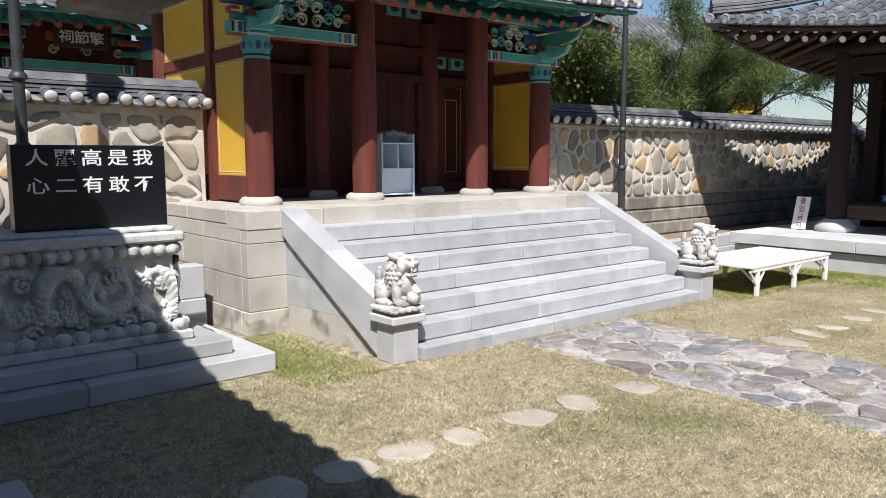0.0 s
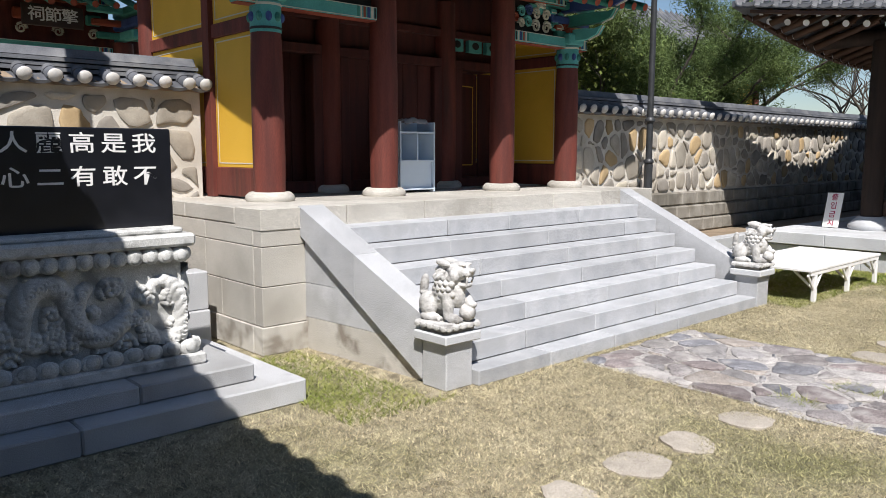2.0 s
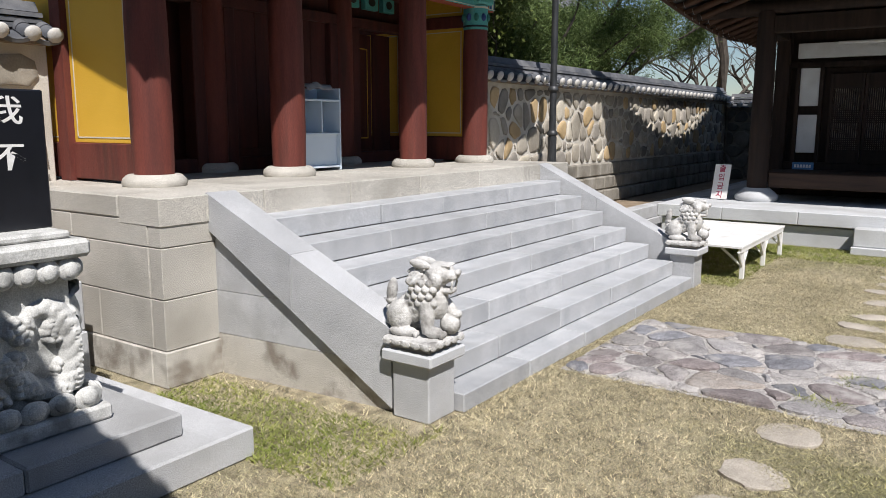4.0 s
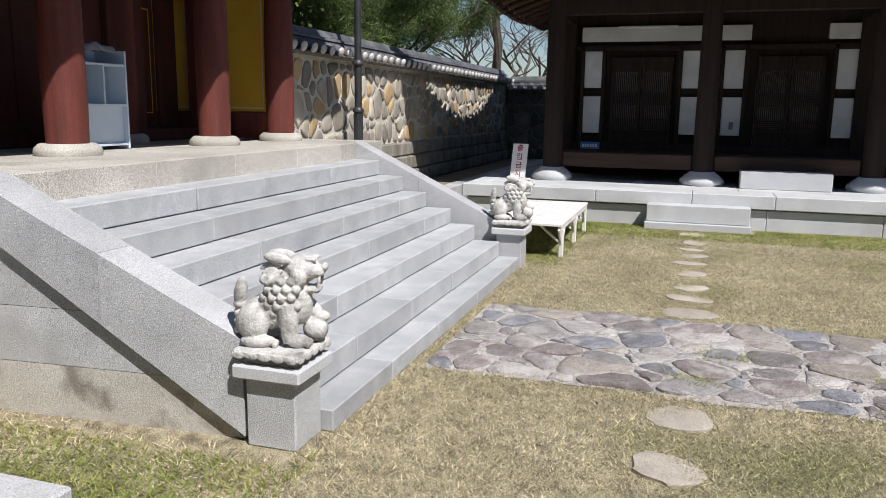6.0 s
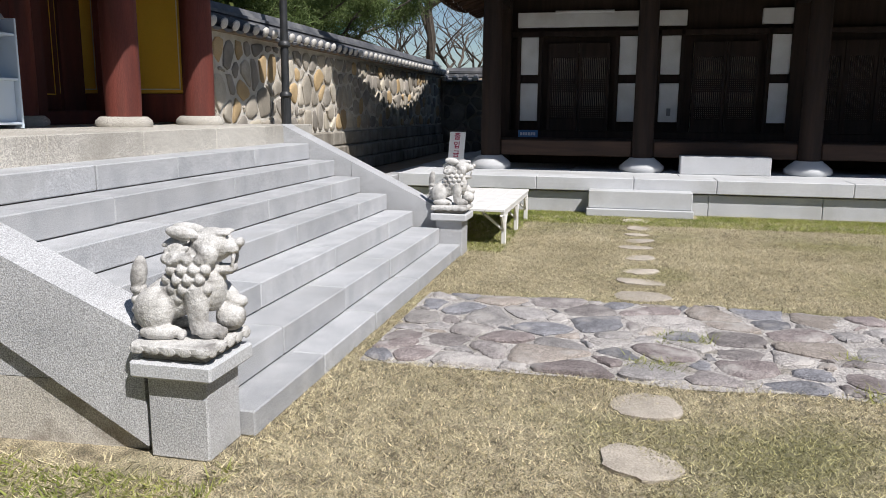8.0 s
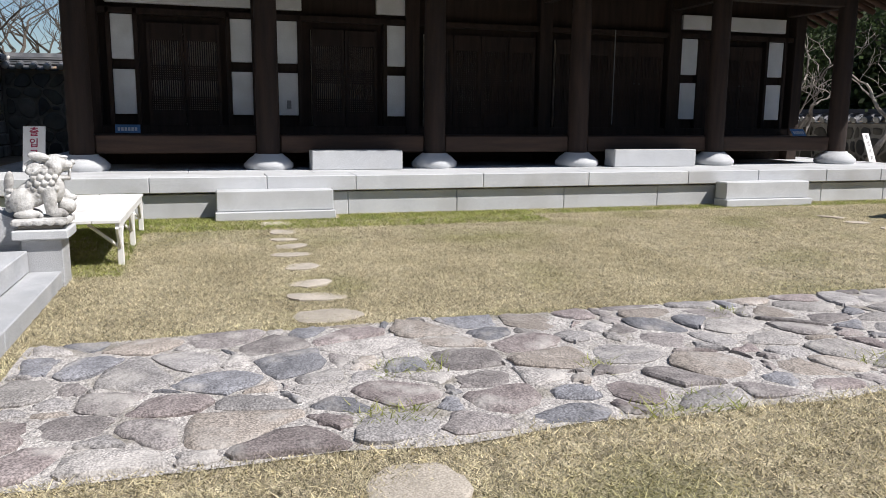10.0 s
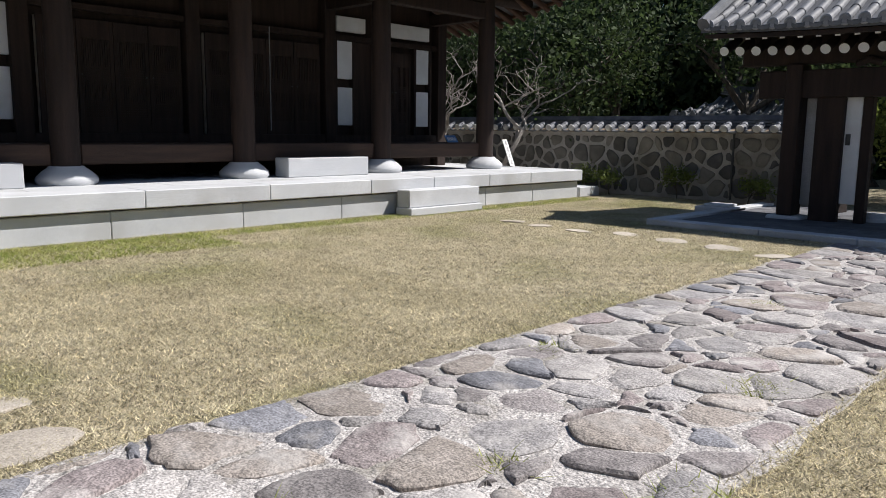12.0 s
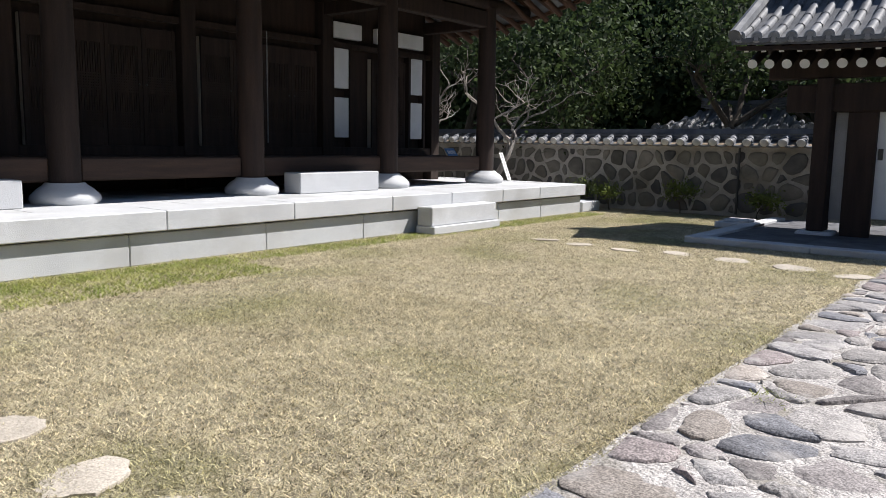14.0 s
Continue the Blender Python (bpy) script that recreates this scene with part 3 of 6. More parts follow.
def rafters(parent, a, b, inward, lift, drop, step, wood, ends, reach=1.6, double=True, up=0.35, bow=0.0, r=0.055):
    """Round rafters with painted ends, and square flying rafters above them."""
    a, b, inward = Vector(a), Vector(b), Vector(inward)
    length = (b - a).length
    along = (b - a) / length
    n = round(length / step)
    for i in range(n):
        u = (i + 0.5) / n
        z = lift * (2 * u - 1) ** 2
        p = a + along * (u * length) + inward * (bow * (1 - (2 * u - 1) ** 2)) + Vector((0, 0, z))
        d = Vector((inward.x, inward.y, up)).normalized()
        q = p + inward * 0.42 + Vector((0, 0, -drop))
        near = max(0.5, min(u, 1 - u) * length * 0.8)
        part("rafter", Shape().tube([q, q + d * min(reach, near)], r, 10), wood, parent, smooth=True)
        part("rafter_end", Shape().tube([q - d * 0.004, q - d * 0.001], r * 0.95, 12), ends, parent)
        if double:
            f = p + inward * 0.12 + Vector((0, 0, -0.14))
            rot = Matrix.Translation(f) @ Vector((-inward.x, -inward.y, -up * 0.7)).normalized().to_track_quat("Z", "X").to_matrix().to_4x4()
            s = Shape()
            s.box(-0.036, 0.036, -0.036, 0.036, -min(0.9, 0.25 + min(u, 1 - u) * length * 0.5), 0, 0.004, rot)
            part("flying_rafter", s, wood, parent)
            part("flying_rafter_end", Shape().box(-0.032, 0.032, -0.032, 0.032, 0.001, 0.004, 0, rot), ends, parent)
    s = Shape()
    k = 16
    for i in range(k + 1):
        u = i / k
        p = a + along * (u * length) + inward * (bow * (1 - (2 * u - 1) ** 2)) + Vector((0, 0, lift * (2 * u - 1) ** 2))
        for off, dz in ((0.03, -0.1), (0.03, -0.15), (0.12, -0.15), (0.12, -0.1)):
            q = p + inward * off
            s.v.append((q.x, q.y, q.z + dz))
    for i in range(k):
        for j in range(4):
            s.f.append((4 * i + j, 4 * i + (j + 1) % 4, 4 * i + 4 + (j + 1) % 4, 4 * i + 4 + j))
    part("eave_board", s, wood, parent)


def ridge(parent, pts, width=0.26, courses=4, h=0.055):
    """A ridge of stacked flat tiles with a round top."""
    pts = [Vector(p) for p in pts]
    for c in range(courses + 1):
        s = Shape()
        for i, p in enumerate(pts):
            d = (pts[min(i + 1, len(pts) - 1)] - pts[max(i - 1, 0)])
            side = Vector((-d.y, d.x, 0)).normalized()
            w = width * (0.5 if c < courses else 0.34) * (1 - 0.05 * (c % 2))
            z0, z1 = c * h, (c + 1) * h - 0.012
            if c == courses:
                z1 = z0 + 0.09
            for e, z in ((-1, z0), (-0.97 if c < courses else -0.6, z1), (0.97 if c < courses else 0.6, z1), (1, z0)):
                q = p + side * (w * e)
                s.v.append((q.x, q.y, q.z + z))
        n = len(pts)
        for i in range(n - 1):
            for j in range(4):
                s.f.append((4 * i + j, 4 * i + (j + 1) % 4, 4 * i + 4 + (j + 1) % 4, 4 * i + 4 + j))
        s.f += [(0, 1, 2, 3), tuple(4 * n - 4 + j for j in (3, 2, 1, 0))]
        part("ridge_course", s, TILE, parent)


def coping(parent, a, b, half, z, rise=0.12, step=0.27, courses=3, r=0.075, sides=(1, -1), end_mat=TILE_END):
    """The small two-sided tiled roof on a wall: short cover tiles with plugged ends and a stacked ridge."""
    a, b = Vector((*a, z)), Vector((*b, z))
    length = (b - a).length
    along = (b - a) / length
    perp = Vector((-along.y, along.x, 0))
    n = round(length / step)
    ln = math.hypot(half - 0.08, rise)
    tile = Shape()
    for y, rr in ((0.0, r * 1.05), (ln * 0.5, r * 0.92), (ln * 0.5, r * 1.02), (ln, r * 0.9)):
        for j in range(9):
            t = math.pi * j / 8
            tile.v.append((rr * math.cos(t), y, rr * math.sin(t)))
    tile.f = [(k * 9 + j, k * 9 + j + 1, k * 9 + j + 10, k * 9 + j + 9) for k in range(3) for j in range(8)]
    tile_mesh = mesh_of("cover_tile", tile, TILE, True)
    end = Shape().ball((0, 0.005, r * 0.4), (r * 0.98, 0.035, r * 0.9), 12, 7)
    end_mesh = mesh_of("tile_end", end, end_mat, True)
    lip = Shape()
    for k in range(7):
        t = math.pi * (0.12 + 0.76 * k / 6)
        for y, dz in ((0.0, 0.0), (0.0, -0.035), (ln * 0.9, 0.0)):
            lip.v.append((math.cos(t) * step * 0.46, y, step * 0.10 - math.sin(t) * step * 0.2 + dz))
    lip.f = [f for k in range(6) for f in ((3 * k, 3 * k + 1, 3 * k + 4, 3 * k + 3), (3 * k, 3 * k + 3, 3 * k + 5, 3 * k + 2))]
    lip_mesh = mesh_of("pan_tile", lip, TILE)
    for side in sides:
        out = perp * side
        turn = Matrix((along * side, -out, Vector((0, 0, 1)))).transposed().to_4x4()
        tilt = pose(0, 0, 0, math.degrees(math.atan2(rise, half - 0.08)))
        for i in range(n + 1):
            j = random.uniform(-0.008, 0.008)
            p = a + along * min(length, i * step + 0.02) + out * (half + j)
            m = Matrix.Translation(p) @ turn @ tilt
            piece("cover_tile", tile_mesh, parent, m)
            piece("tile_end", end_mesh, parent, m)
            if i < n:
                piece("pan_tile", lip_mesh, parent, Matrix.Translation(p + along * (step / 2)) @ turn @ tilt)
    s = Shape()
    for i, p in enumerate((a, b)):
        for e, dz in ((-half + 0.04, -0.05), (-half + 0.04, -0.01), (0, rise), (half - 0.04, -0.01), (half - 0.04, -0.05)):
            q = p + perp * e
            s.v.append((q.x, q.y, q.z + dz))
    s.f = [(j, (j + 1) % 5, 5 + (j + 1) % 5, 5 + j) for j in range(5)] + [(4, 3, 2, 1, 0), (5, 6, 7, 8, 9)]
    part("clay_bed", s, SOIL, parent)
    k = max(3, int(length / 0.9))
    pts = [a + along * (length * i / k) + Vector((0, 0, rise * 0.72 + random.uniform(-0.006, 0.006))) for i in range(k + 1)]
    ridge(parent, pts, 0.36, courses, 0.05)


def stone_face(parent, x0, x1, z0, z1, y, size, seed, mats, gap=0.022, aspect=1.05, height=0.05, axis="y", flip=-1, name="stone"):
    """Rounded rubble stones set in a wall's mortar."""
    for i, poly in enumerate(cells(x0, x1, z0, z1, size, seed, aspect)):
        st = pebble(poly, gap, height, seed * 1000 + i, n=12)
        s = Shape()
        for p in st.v:
            s.v.append((p[0], y + flip * p[2], p[1]) if axis == "y" else (y + flip * p[2], p[0], p[1]))
        s.f = st.f
        part(name, s, random.Random(seed * 77 + i).choice(mats), parent, smooth=True)

# ---- court walls ----
def court_wall(name, label, x0, x1, y, thick, z0, z1, size, seed, mats, coping_half=0.36, mortar=MORTAR, courses=3):
    w = thing(name, ((x0 + x1) / 2, y, z0), label, "wall", kind="structure")
    part("mortar", Shape().box(x0, x1, y - thick / 2, y + thick / 2, z0, z1 + 0.06, 0.01), mortar, w)
    coping(w, (x0, y), (x1, y), coping_half, z1 + 0.02, courses=courses)
    return w


wall_nw = court_wall("wall_northwest", "rubble stone and mortar wall under a tiled coping", -9.0, 3.9, 9.62, 0.4, 0.6, 2.5, 0.36, 1, WALLSTONES)
stone_face(wall_nw, -1.5, 3.85, 0.7, 2.42, 9.418, 0.3, 1, [WALLSTONES[0], WALLSTONES[2], WALLSTONES[3]] * 2 + [WALLSTONES[1]], 0.034, 1.2, height=0.026)
wall_ne = court_wall("wall_northeast", "rubble stone and mortar wall under a tiled coping with squared footing stones", 9.0, 21.6, 8.62, 0.4, 0.3, 2.42, 0.3, 2, WALLSTONES)
stone_face(wall_ne, 9.05, 21.35, 1.13, 2.36, 8.42, 0.27, 2, [WALLSTONES[0], WALLSTONES[2], WALLSTONES[3]] * 2 + [WALLSTONES[1]], 0.03, 1.0, height=0.03)
for k in range(3):
    z0 = 0.4 + 0.245 * k
    for a, b in blocks(9.1, 21.35, 0.42, 90 + k):
        part("footing_stone", Shape().box(a + 0.006, b - 0.006, 8.30 + 0.03 * k, 8.45, z0, z0 + 0.235, 0.025), MOSSY_SHADED, wall_ne)
wall_e = thing("wall_east", (21.6, 0, 0), "rubble stone wall behind the hall, coloured dark for shade, under a tiled coping", "wall", kind="structure")
# darker mortar and stones than the northeast wall put shade into the colour
part("mortar", Shape().box(21.4, 21.8, -9.2, 8.4, 0, 2.3, 0.01), MOSSY_SHADED, wall_e)
coping(wall_e, (21.6, 8.3), (21.6, -9.2), 0.36, 2.28, sides=(-1,))
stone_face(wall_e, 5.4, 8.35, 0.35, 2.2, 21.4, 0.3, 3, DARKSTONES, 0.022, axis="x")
wall_s = thing("wall_south", (14.3, -9.6, 0), "low wall of round grey boulders in mortar under a tiled coping", "wall", kind="structure")
part("mortar", Shape().box(8.6, 21.6, -9.85, -9.42, 0, 1.28, 0.01), WALLMORTAR, wall_s)
coping(wall_s, (21.6, -9.62), (8.6, -9.62), 0.38, 1.3, step=0.3, r=0.08, courses=2)
stone_face(wall_s, 8.7, 19.2, 0.04, 1.2, -9.42, 0.27, 4, DARKSTONES, 0.032, 1.0, flip=1, height=0.035)
part("drain_pipe", Shape().tube([(10.32, -9.34, 0.05), (10.32, -9.34, 1.25)], 0.022, 8), IRON, wall_s, "thin black drain pipe", True)

# ---- painted gate ----
GX, GY = (4.06, 5.55, 7.53, 8.87), 8.22
gate = thing("temple_gate", (6.4, 9.6, TOP), "painted wooden gate with red columns, yellow side panels and tiled roof", "gate", kind="structure")


def base_stone(x, y, z, r, h, mat, parent, label="rounded granite column base"):
    s = Shape().lathe([(r * 0.96, 0), (r * 1.0, h * 0.3), (r * 0.97, h * 0.62), (r * 0.86, h * 0.9), (r * 0.8, h), (0.02, h)], 28, at=(x, y, z), closed=False)
    return part("base_stone", s, mat, parent, label, True)


for gy in (GY, 9.35, 11.1):
    for i, x in enumerate(GX):
        if gy > GY and ((i in (1, 2)) == (gy > 10)):
            continue
        base_stone(x, gy, TOP - 0.004, 0.255, 0.095, GRANITE_WARM, gate)
        top_z = 3.02 if gy == GY and i in (0, 3) else 3.9
        s = Shape().lathe([(0.158, 0), (0.165, 0.3), (0.163, 1.2), (0.15, top_z - TOP - 0.1)], 24, at=(x, gy, TOP + 0.09))
        c = part("column", s, REDWOOD, gate, "weathered red wooden column", True)
        if gy == GY and i in (0, 3):
            s = Shape().lathe([(0.154, 0), (0.157, 0.02), (0.157, 0.28), (0.154, 0.30)], 24, at=(x, gy, 3.0))
            part("painted_band", s, TEALP, gate, "teal painted column head", True)
            for k in range(10):
                a = 2 * math.pi * k / 10
                s = Shape().ball((x + 0.156 * math.cos(a), gy + 0.156 * math.sin(a), 3.15), (0.035, 0.035, 0.05), 8, 5)
                part("painted_petal", s, BLUEP if k % 2 else GREENP, gate)
            for z in (3.03, 3.26):
                part("painted_ring", Shape().lathe([(0.16, 0), (0.163, 0.012), (0.16, 0.024)], 24, at=(x, gy, z)), CREAMP if z > 3.1 else INKP, gate)


def painted_beam(x0, x1, y, z0, z1, d=0.16, parent=gate):
    """A beam painted teal with banded ends, red underside and small cloud medallions."""
    part("beam", Shape().box(x0, x1, y - d / 2, y + d / 2, z0, z1, 0.01), TEALP, parent, "teal painted tie beam")
    part("beam_soffit", Shape().box(x0 + 0.01, x1 - 0.01, y - d / 2 + 0.015, y + d / 2 - 0.015, z0 - 0.012, z0 - 0.001, 0), ORANGEP, parent)
    h = z1 - z0
    marks = []
    for e, s in ((x0, 1), (x1, -1)):
        marks += [(e + s * 0.03, 0.02, INKP), (e + s * 0.07, 0.03, CREAMP), (e + s * 0.12, 0.035, BLUEP), (e + s * 0.175, 0.03, ORANGEP), (e + s * 0.22, 0.02, CREAMP), (e + s * 0.26, 0.03, GREENP)]
    for x, w, mat in marks:
        part("painted_stripe", Shape().box(x - w / 2, x + w / 2, y - d / 2 - 0.004, y - d / 2 - 0.0005, z0 + 0.012, z1 - 0.012, 0), mat, parent)
    for z in (z0 + 0.006, z1 - 0.012):
        part("painted_line", Shape().box(x0 + 0.01, x1 - 0.01, y - d / 2 - 0.005, y - d / 2 - 0.001, z, z + 0.008, 0), CREAMP, parent)


def scroll(cx, cz, y, size, side=1, turns=1.6, width=0.035, depth=0.05):
    """A carved cloud scroll standing in a plane of constant y."""
    pts = []
    for k in range(26):
        t = turns * 2 * math.pi * k / 25
        r = size * (1 - 0.8 * k / 25)
        pts.append((cx + side * r * math.cos(t), y, cz + r * math.sin(t)))
    return Shape().tube(pts, [width * (1 - 0.5 * k / 25) for k in range(26)], 6)


def bracket(x, y, z):
    """A painted bracket set: blocks, a long curved arm to the front and cloud scrolls to the sides."""
    b = gate
    part("bearing_block", Shape().box(x - 0.17, x + 0.17, y - 0.17, y + 0.17, z, z + 0.16, 0.02), TEALP, b)
    part("bearing_block", Shape().box(x - 0.12, x + 0.12, y - 0.12, y + 0.12, z + 0.162, z + 0.24, 0.015), ORANGEP, b)
    for k in range(3):
        zz, out = z + 0.06 + 0.2 * k, 0.5 + 0.22 * k
        prof = [(y + 0.2, zz), (y - out + 0.14, zz), (y - out - 0.02, zz + 0.05), (y - out - 0.1, zz + 0.16), (y - out + 0.02, zz + 0.13), (y - out + 0.2, zz + 0.15), (y + 0.2, zz + 0.15)]
        part("bracket_arm", Shape().prism(prof, x - 0.05, x + 0.05, "x"), (TEALP, GREENP, BLUEP)[k], b, "carved and painted bracket arm")
        part("arm_edge", Shape().tube([(x, p[0] - 0.004, p[1] - 0.004) for p in prof[1:5]], 0.014, 6), CREAMP, b)
        part("cross_arm", Shape().box(x - 0.3 - 0.12 * k, x + 0.3 + 0.12 * k, y - 0.06, y + 0.06, zz + 0.03, zz + 0.13, 0.015), (GREENP, BLUEP, GREENP)[k], b)
        for sd in (-1, 1):
            xx = x + sd * (0.28 + 0.12 * k)
            part("small_block", Shape().box(xx - 0.06, xx + 0.06, y - 0.075, y + 0.075, zz + 0.132, zz + 0.2, 0.012), ORANGEP if k != 1 else TEALP, b)
            part("block_edge", Shape().box(xx - 0.05, xx + 0.05, y - 0.079, y - 0.0755, zz + 0.14, zz + 0.155, 0), CREAMP, b)


painted_beam(GX[0] - 0.35, GX[1] - 0.14, GY, 3.27, 3.41)
painted_beam(GX[2] + 0.14, GX[3] + 0.35, GY, 3.27, 3.41)
painted_beam(GX[1] + 0.15, GX[2] - 0.15, GY, 3.86, 4.0)
for x in (GX[0], GX[3]):
    bracket(x, GY, 3.31)
for x0, x1 in ((GX[0], GX[1]), (GX[2], GX[3])):
    mid = (x0 + x1) / 2 - (0.05 if x0 < 5 else -0.05)
    # black sheet put in for the dark void behind the scrolls
    part("panel_board", Shape().box(x0 + 0.1, x1 - 0.14, GY + 0.02, GY + 0.05, 3.415, 4.0, 0), INKP, gate)
    for sd in (-1, 1):
        for n_s, (dx, dz, sz) in enumerate(((0.11, 0.09, 0.085), (0.27, 0.13, 0.08), (0.10, 0.25, 0.075), (0.25, 0.28, 0.07), (0.40, 0.1, 0.06), (0.40, 0.25, 0.07), (0.52, 0.16, 0.06), (0.05, 0.38, 0.06))):
            part("cloud_scroll", scroll(mid + sd * dx, 3.42 + dz, GY - 0.03, sz, sd, width=0.022), (CREAMP, TEALP, CREAMP, BLUEP, CREAMP, TEALP, ORANGEP, CREAMP)[n_s], gate, "cream edged carved cloud scroll", True)
    part("flower_block", Shape().box(mid - 0.22, mid + 0.22, GY - 0.02, GY + 0.02, 3.68, 3.8, 0.01), TEALP, gate)
    painted_beam(x0 + 0.1, x1 - 0.14, GY, 3.83, 3.95)
for k, x in enumerate((GX[1], GX[2])):
    bracket(x, GY, 3.9)

# side walls: red frames and yellow boards seen from both sides
for x, sd in ((GX[0] - 0.02, -1), (GX[3] + 0.02, 1)):
    for y0, y1 in ((GY + 0.16, 9.27), (9.43, 10.95)):
        part("sill_board", Shape().box(x - 0.05, x + 0.05, y0, y1, TOP + 0.02, 1.65, 0.008), REDWOOD, gate)
        part("rail", Shape().box(x - 0.06, x + 0.06, y0, y1, 3.05, 3.2, 0.008), REDWOOD, gate)
        part("yellow_board", Shape().box(x - 0.03, x + 0.03, y0, y1, 1.65, 3.05, 0.004), YELLOW, gate, "ochre yellow painted board")
        part("yellow_board", Shape().box(x - 0.03, x + 0.03, y0, y1, 3.2, 3.95, 0.004), YELLOW, gate)
        for z0, z1 in ((1.69, 3.01), (3.24, 3.92)):
            for s2 in (-1, 1):
                xx = x + s2 * 0.032
                for a, b, c, d in ((y0 + 0.05, y0 + 0.062, z0, z1), (y1 - 0.062, y1 - 0.05, z0, z1), (y0 + 0.05, y1 - 0.05, z0, z0 + 0.012), (y0 + 0.05, y1 - 0.05, z1 - 0.012, z1)):
                    part("painted_line", Shape().box(xx - 0.002, xx + 0.002, a, b, c, d, 0), CREAMP, gate)
    part("side_post", Shape().prism([(9.27, TOP), (9.43, TOP), (9.43, 3.9), (9.27, 3.9)], x - 0.09, x + 0.09, "x"), REDWOOD, gate)

# door wall on the middle line, in red darkened for the interior shade
DY = 9.35
part("lintel", Shape().box(GX[0] + 0.15, GX[3] - 0.15, DY - 0.09, DY + 0.09, 3.0, 3.12, 0.01), SHADERED, gate)
part("threshold", Shape().box(GX[0] + 0.15, GX[3] - 0.15, DY - 0.09, DY + 0.09, TOP, TOP + 0.14, 0.01), SHADERED, gate)
part("upper_rail", Shape().box(GX[0] + 0.15, GX[3] - 0.15, DY - 0.08, DY + 0.08, 3.42, 3.52, 0.01), SHADERED, gate)
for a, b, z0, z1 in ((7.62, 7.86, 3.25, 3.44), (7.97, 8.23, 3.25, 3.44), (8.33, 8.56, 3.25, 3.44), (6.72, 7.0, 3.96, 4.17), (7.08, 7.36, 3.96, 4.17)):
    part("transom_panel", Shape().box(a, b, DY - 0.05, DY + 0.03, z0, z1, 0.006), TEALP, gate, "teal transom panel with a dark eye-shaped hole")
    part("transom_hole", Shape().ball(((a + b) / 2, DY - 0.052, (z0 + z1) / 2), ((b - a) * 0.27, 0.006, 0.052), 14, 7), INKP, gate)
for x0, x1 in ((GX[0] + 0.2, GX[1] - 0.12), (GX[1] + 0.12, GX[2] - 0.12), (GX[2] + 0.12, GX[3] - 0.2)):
    part("upper_board", Shape().box(x0, x1, DY - 0.02, DY + 0.02, 3.53, 4.2, 0), SHADERED, gate)
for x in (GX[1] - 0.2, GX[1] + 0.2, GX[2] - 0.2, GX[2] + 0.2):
    part("door_post", Shape().box(x - 0.07, x + 0.07, DY - 0.1, DY + 0.1, TOP, 3.0, 0.01), SHADERED, gate)


def plank_door(x0, x1, y, z0, z1, m=None):
    """One leaf of broad red planks with back rails."""
    d = part("door_leaf", Shape().box(x0, x1, y - 0.02, y + 0.02, z0, z0 + 0.1, 0.006, m), SHADERED, gate)
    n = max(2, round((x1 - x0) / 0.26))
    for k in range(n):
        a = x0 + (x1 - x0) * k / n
        part("plank", Shape().box(a + 0.003, a + (x1 - x0) / n - 0.003, y - 0.03, y + 0.01, z0 + 0.1, z1, 0.006, m), SHADERED, d)
    return d


plank_door(GX[1] + 0.28, 6.47, DY, TOP + 0.13, 3.03)
plank_door(6.49, GX[2] - 0.28, DY, TOP + 0.13, 3.03)
# leaf added across the left bay to block daylight and keep it dark
plank_door(GX[0] + 0.04, GX[1] - 0.1, DY + 0.3, TOP, 3.2)
# dark screen added to hide the rear yellow boards in the open bay
part("side_boards", Shape().box(GX[2] + 0.95, GX[3] - 0.04, DY + 0.26, DY + 0.3, TOP, 3.0, 0.004), SHADERED, gate)
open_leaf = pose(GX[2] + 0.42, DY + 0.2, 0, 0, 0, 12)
part("door_leaf", Shape().box(0, 0.52, -0.02, 0.02, TOP + 0.15, 2.98, 0.006, open_leaf), SHADERED, gate)
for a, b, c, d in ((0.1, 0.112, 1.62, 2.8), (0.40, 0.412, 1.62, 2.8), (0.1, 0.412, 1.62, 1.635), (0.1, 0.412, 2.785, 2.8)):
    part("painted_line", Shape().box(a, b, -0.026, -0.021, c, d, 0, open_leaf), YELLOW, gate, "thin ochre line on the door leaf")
# backing added behind the transom to stop slits of light
part("transom_back", Shape().box(GX[0] + 0.1, GX[3] - 0.1, DY + 0.032, DY + 0.06, 3.0, 4.2, 0), SHADERED, gate)
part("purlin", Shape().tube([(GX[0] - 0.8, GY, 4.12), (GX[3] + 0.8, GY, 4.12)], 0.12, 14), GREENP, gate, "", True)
part("ceiling_board", Shape().box(GX[0] - 0.1, GX[3] + 0.1, GY + 0.1, 11.2, 4.22, 4.27, 0), SHADERED, gate)

gate_roof = thing("gate_roof", (6.42, 9.7, 4.0), "grey clay tile roof of the painted gate with painted rafters", "roof", kind="structure")
EY, EZ, EX0, EX1 = 6.95, 4.0, 3.0, 9.72
roof_slope(gate_roof, (EX0, EY, EZ), (EX1, EY, EZ), (0, 1, 0), 2.78, 1.5, 0.14, end_mat=TILE_END)
roof_slope(gate_roof, (EX1, 12.5, EZ), (EX0, 12.5, EZ), (0, -1, 0), 2.76, 1.5, 0.14, step=0.6)
rafters(gate_roof, (EX0 + 0.1, EY, EZ), (EX1 - 0.1, EY, EZ), (0, 1, 0), 0.12, 0.30, 0.27, GREENP, ORANGEP, 1.2)
ridge(gate_roof, [(EX0 + (EX1 - EX0) * k / 8, 9.73, 5.5 + 0.12 * (k / 4 - 1) ** 2) for k in range(9)], 0.34, 5)
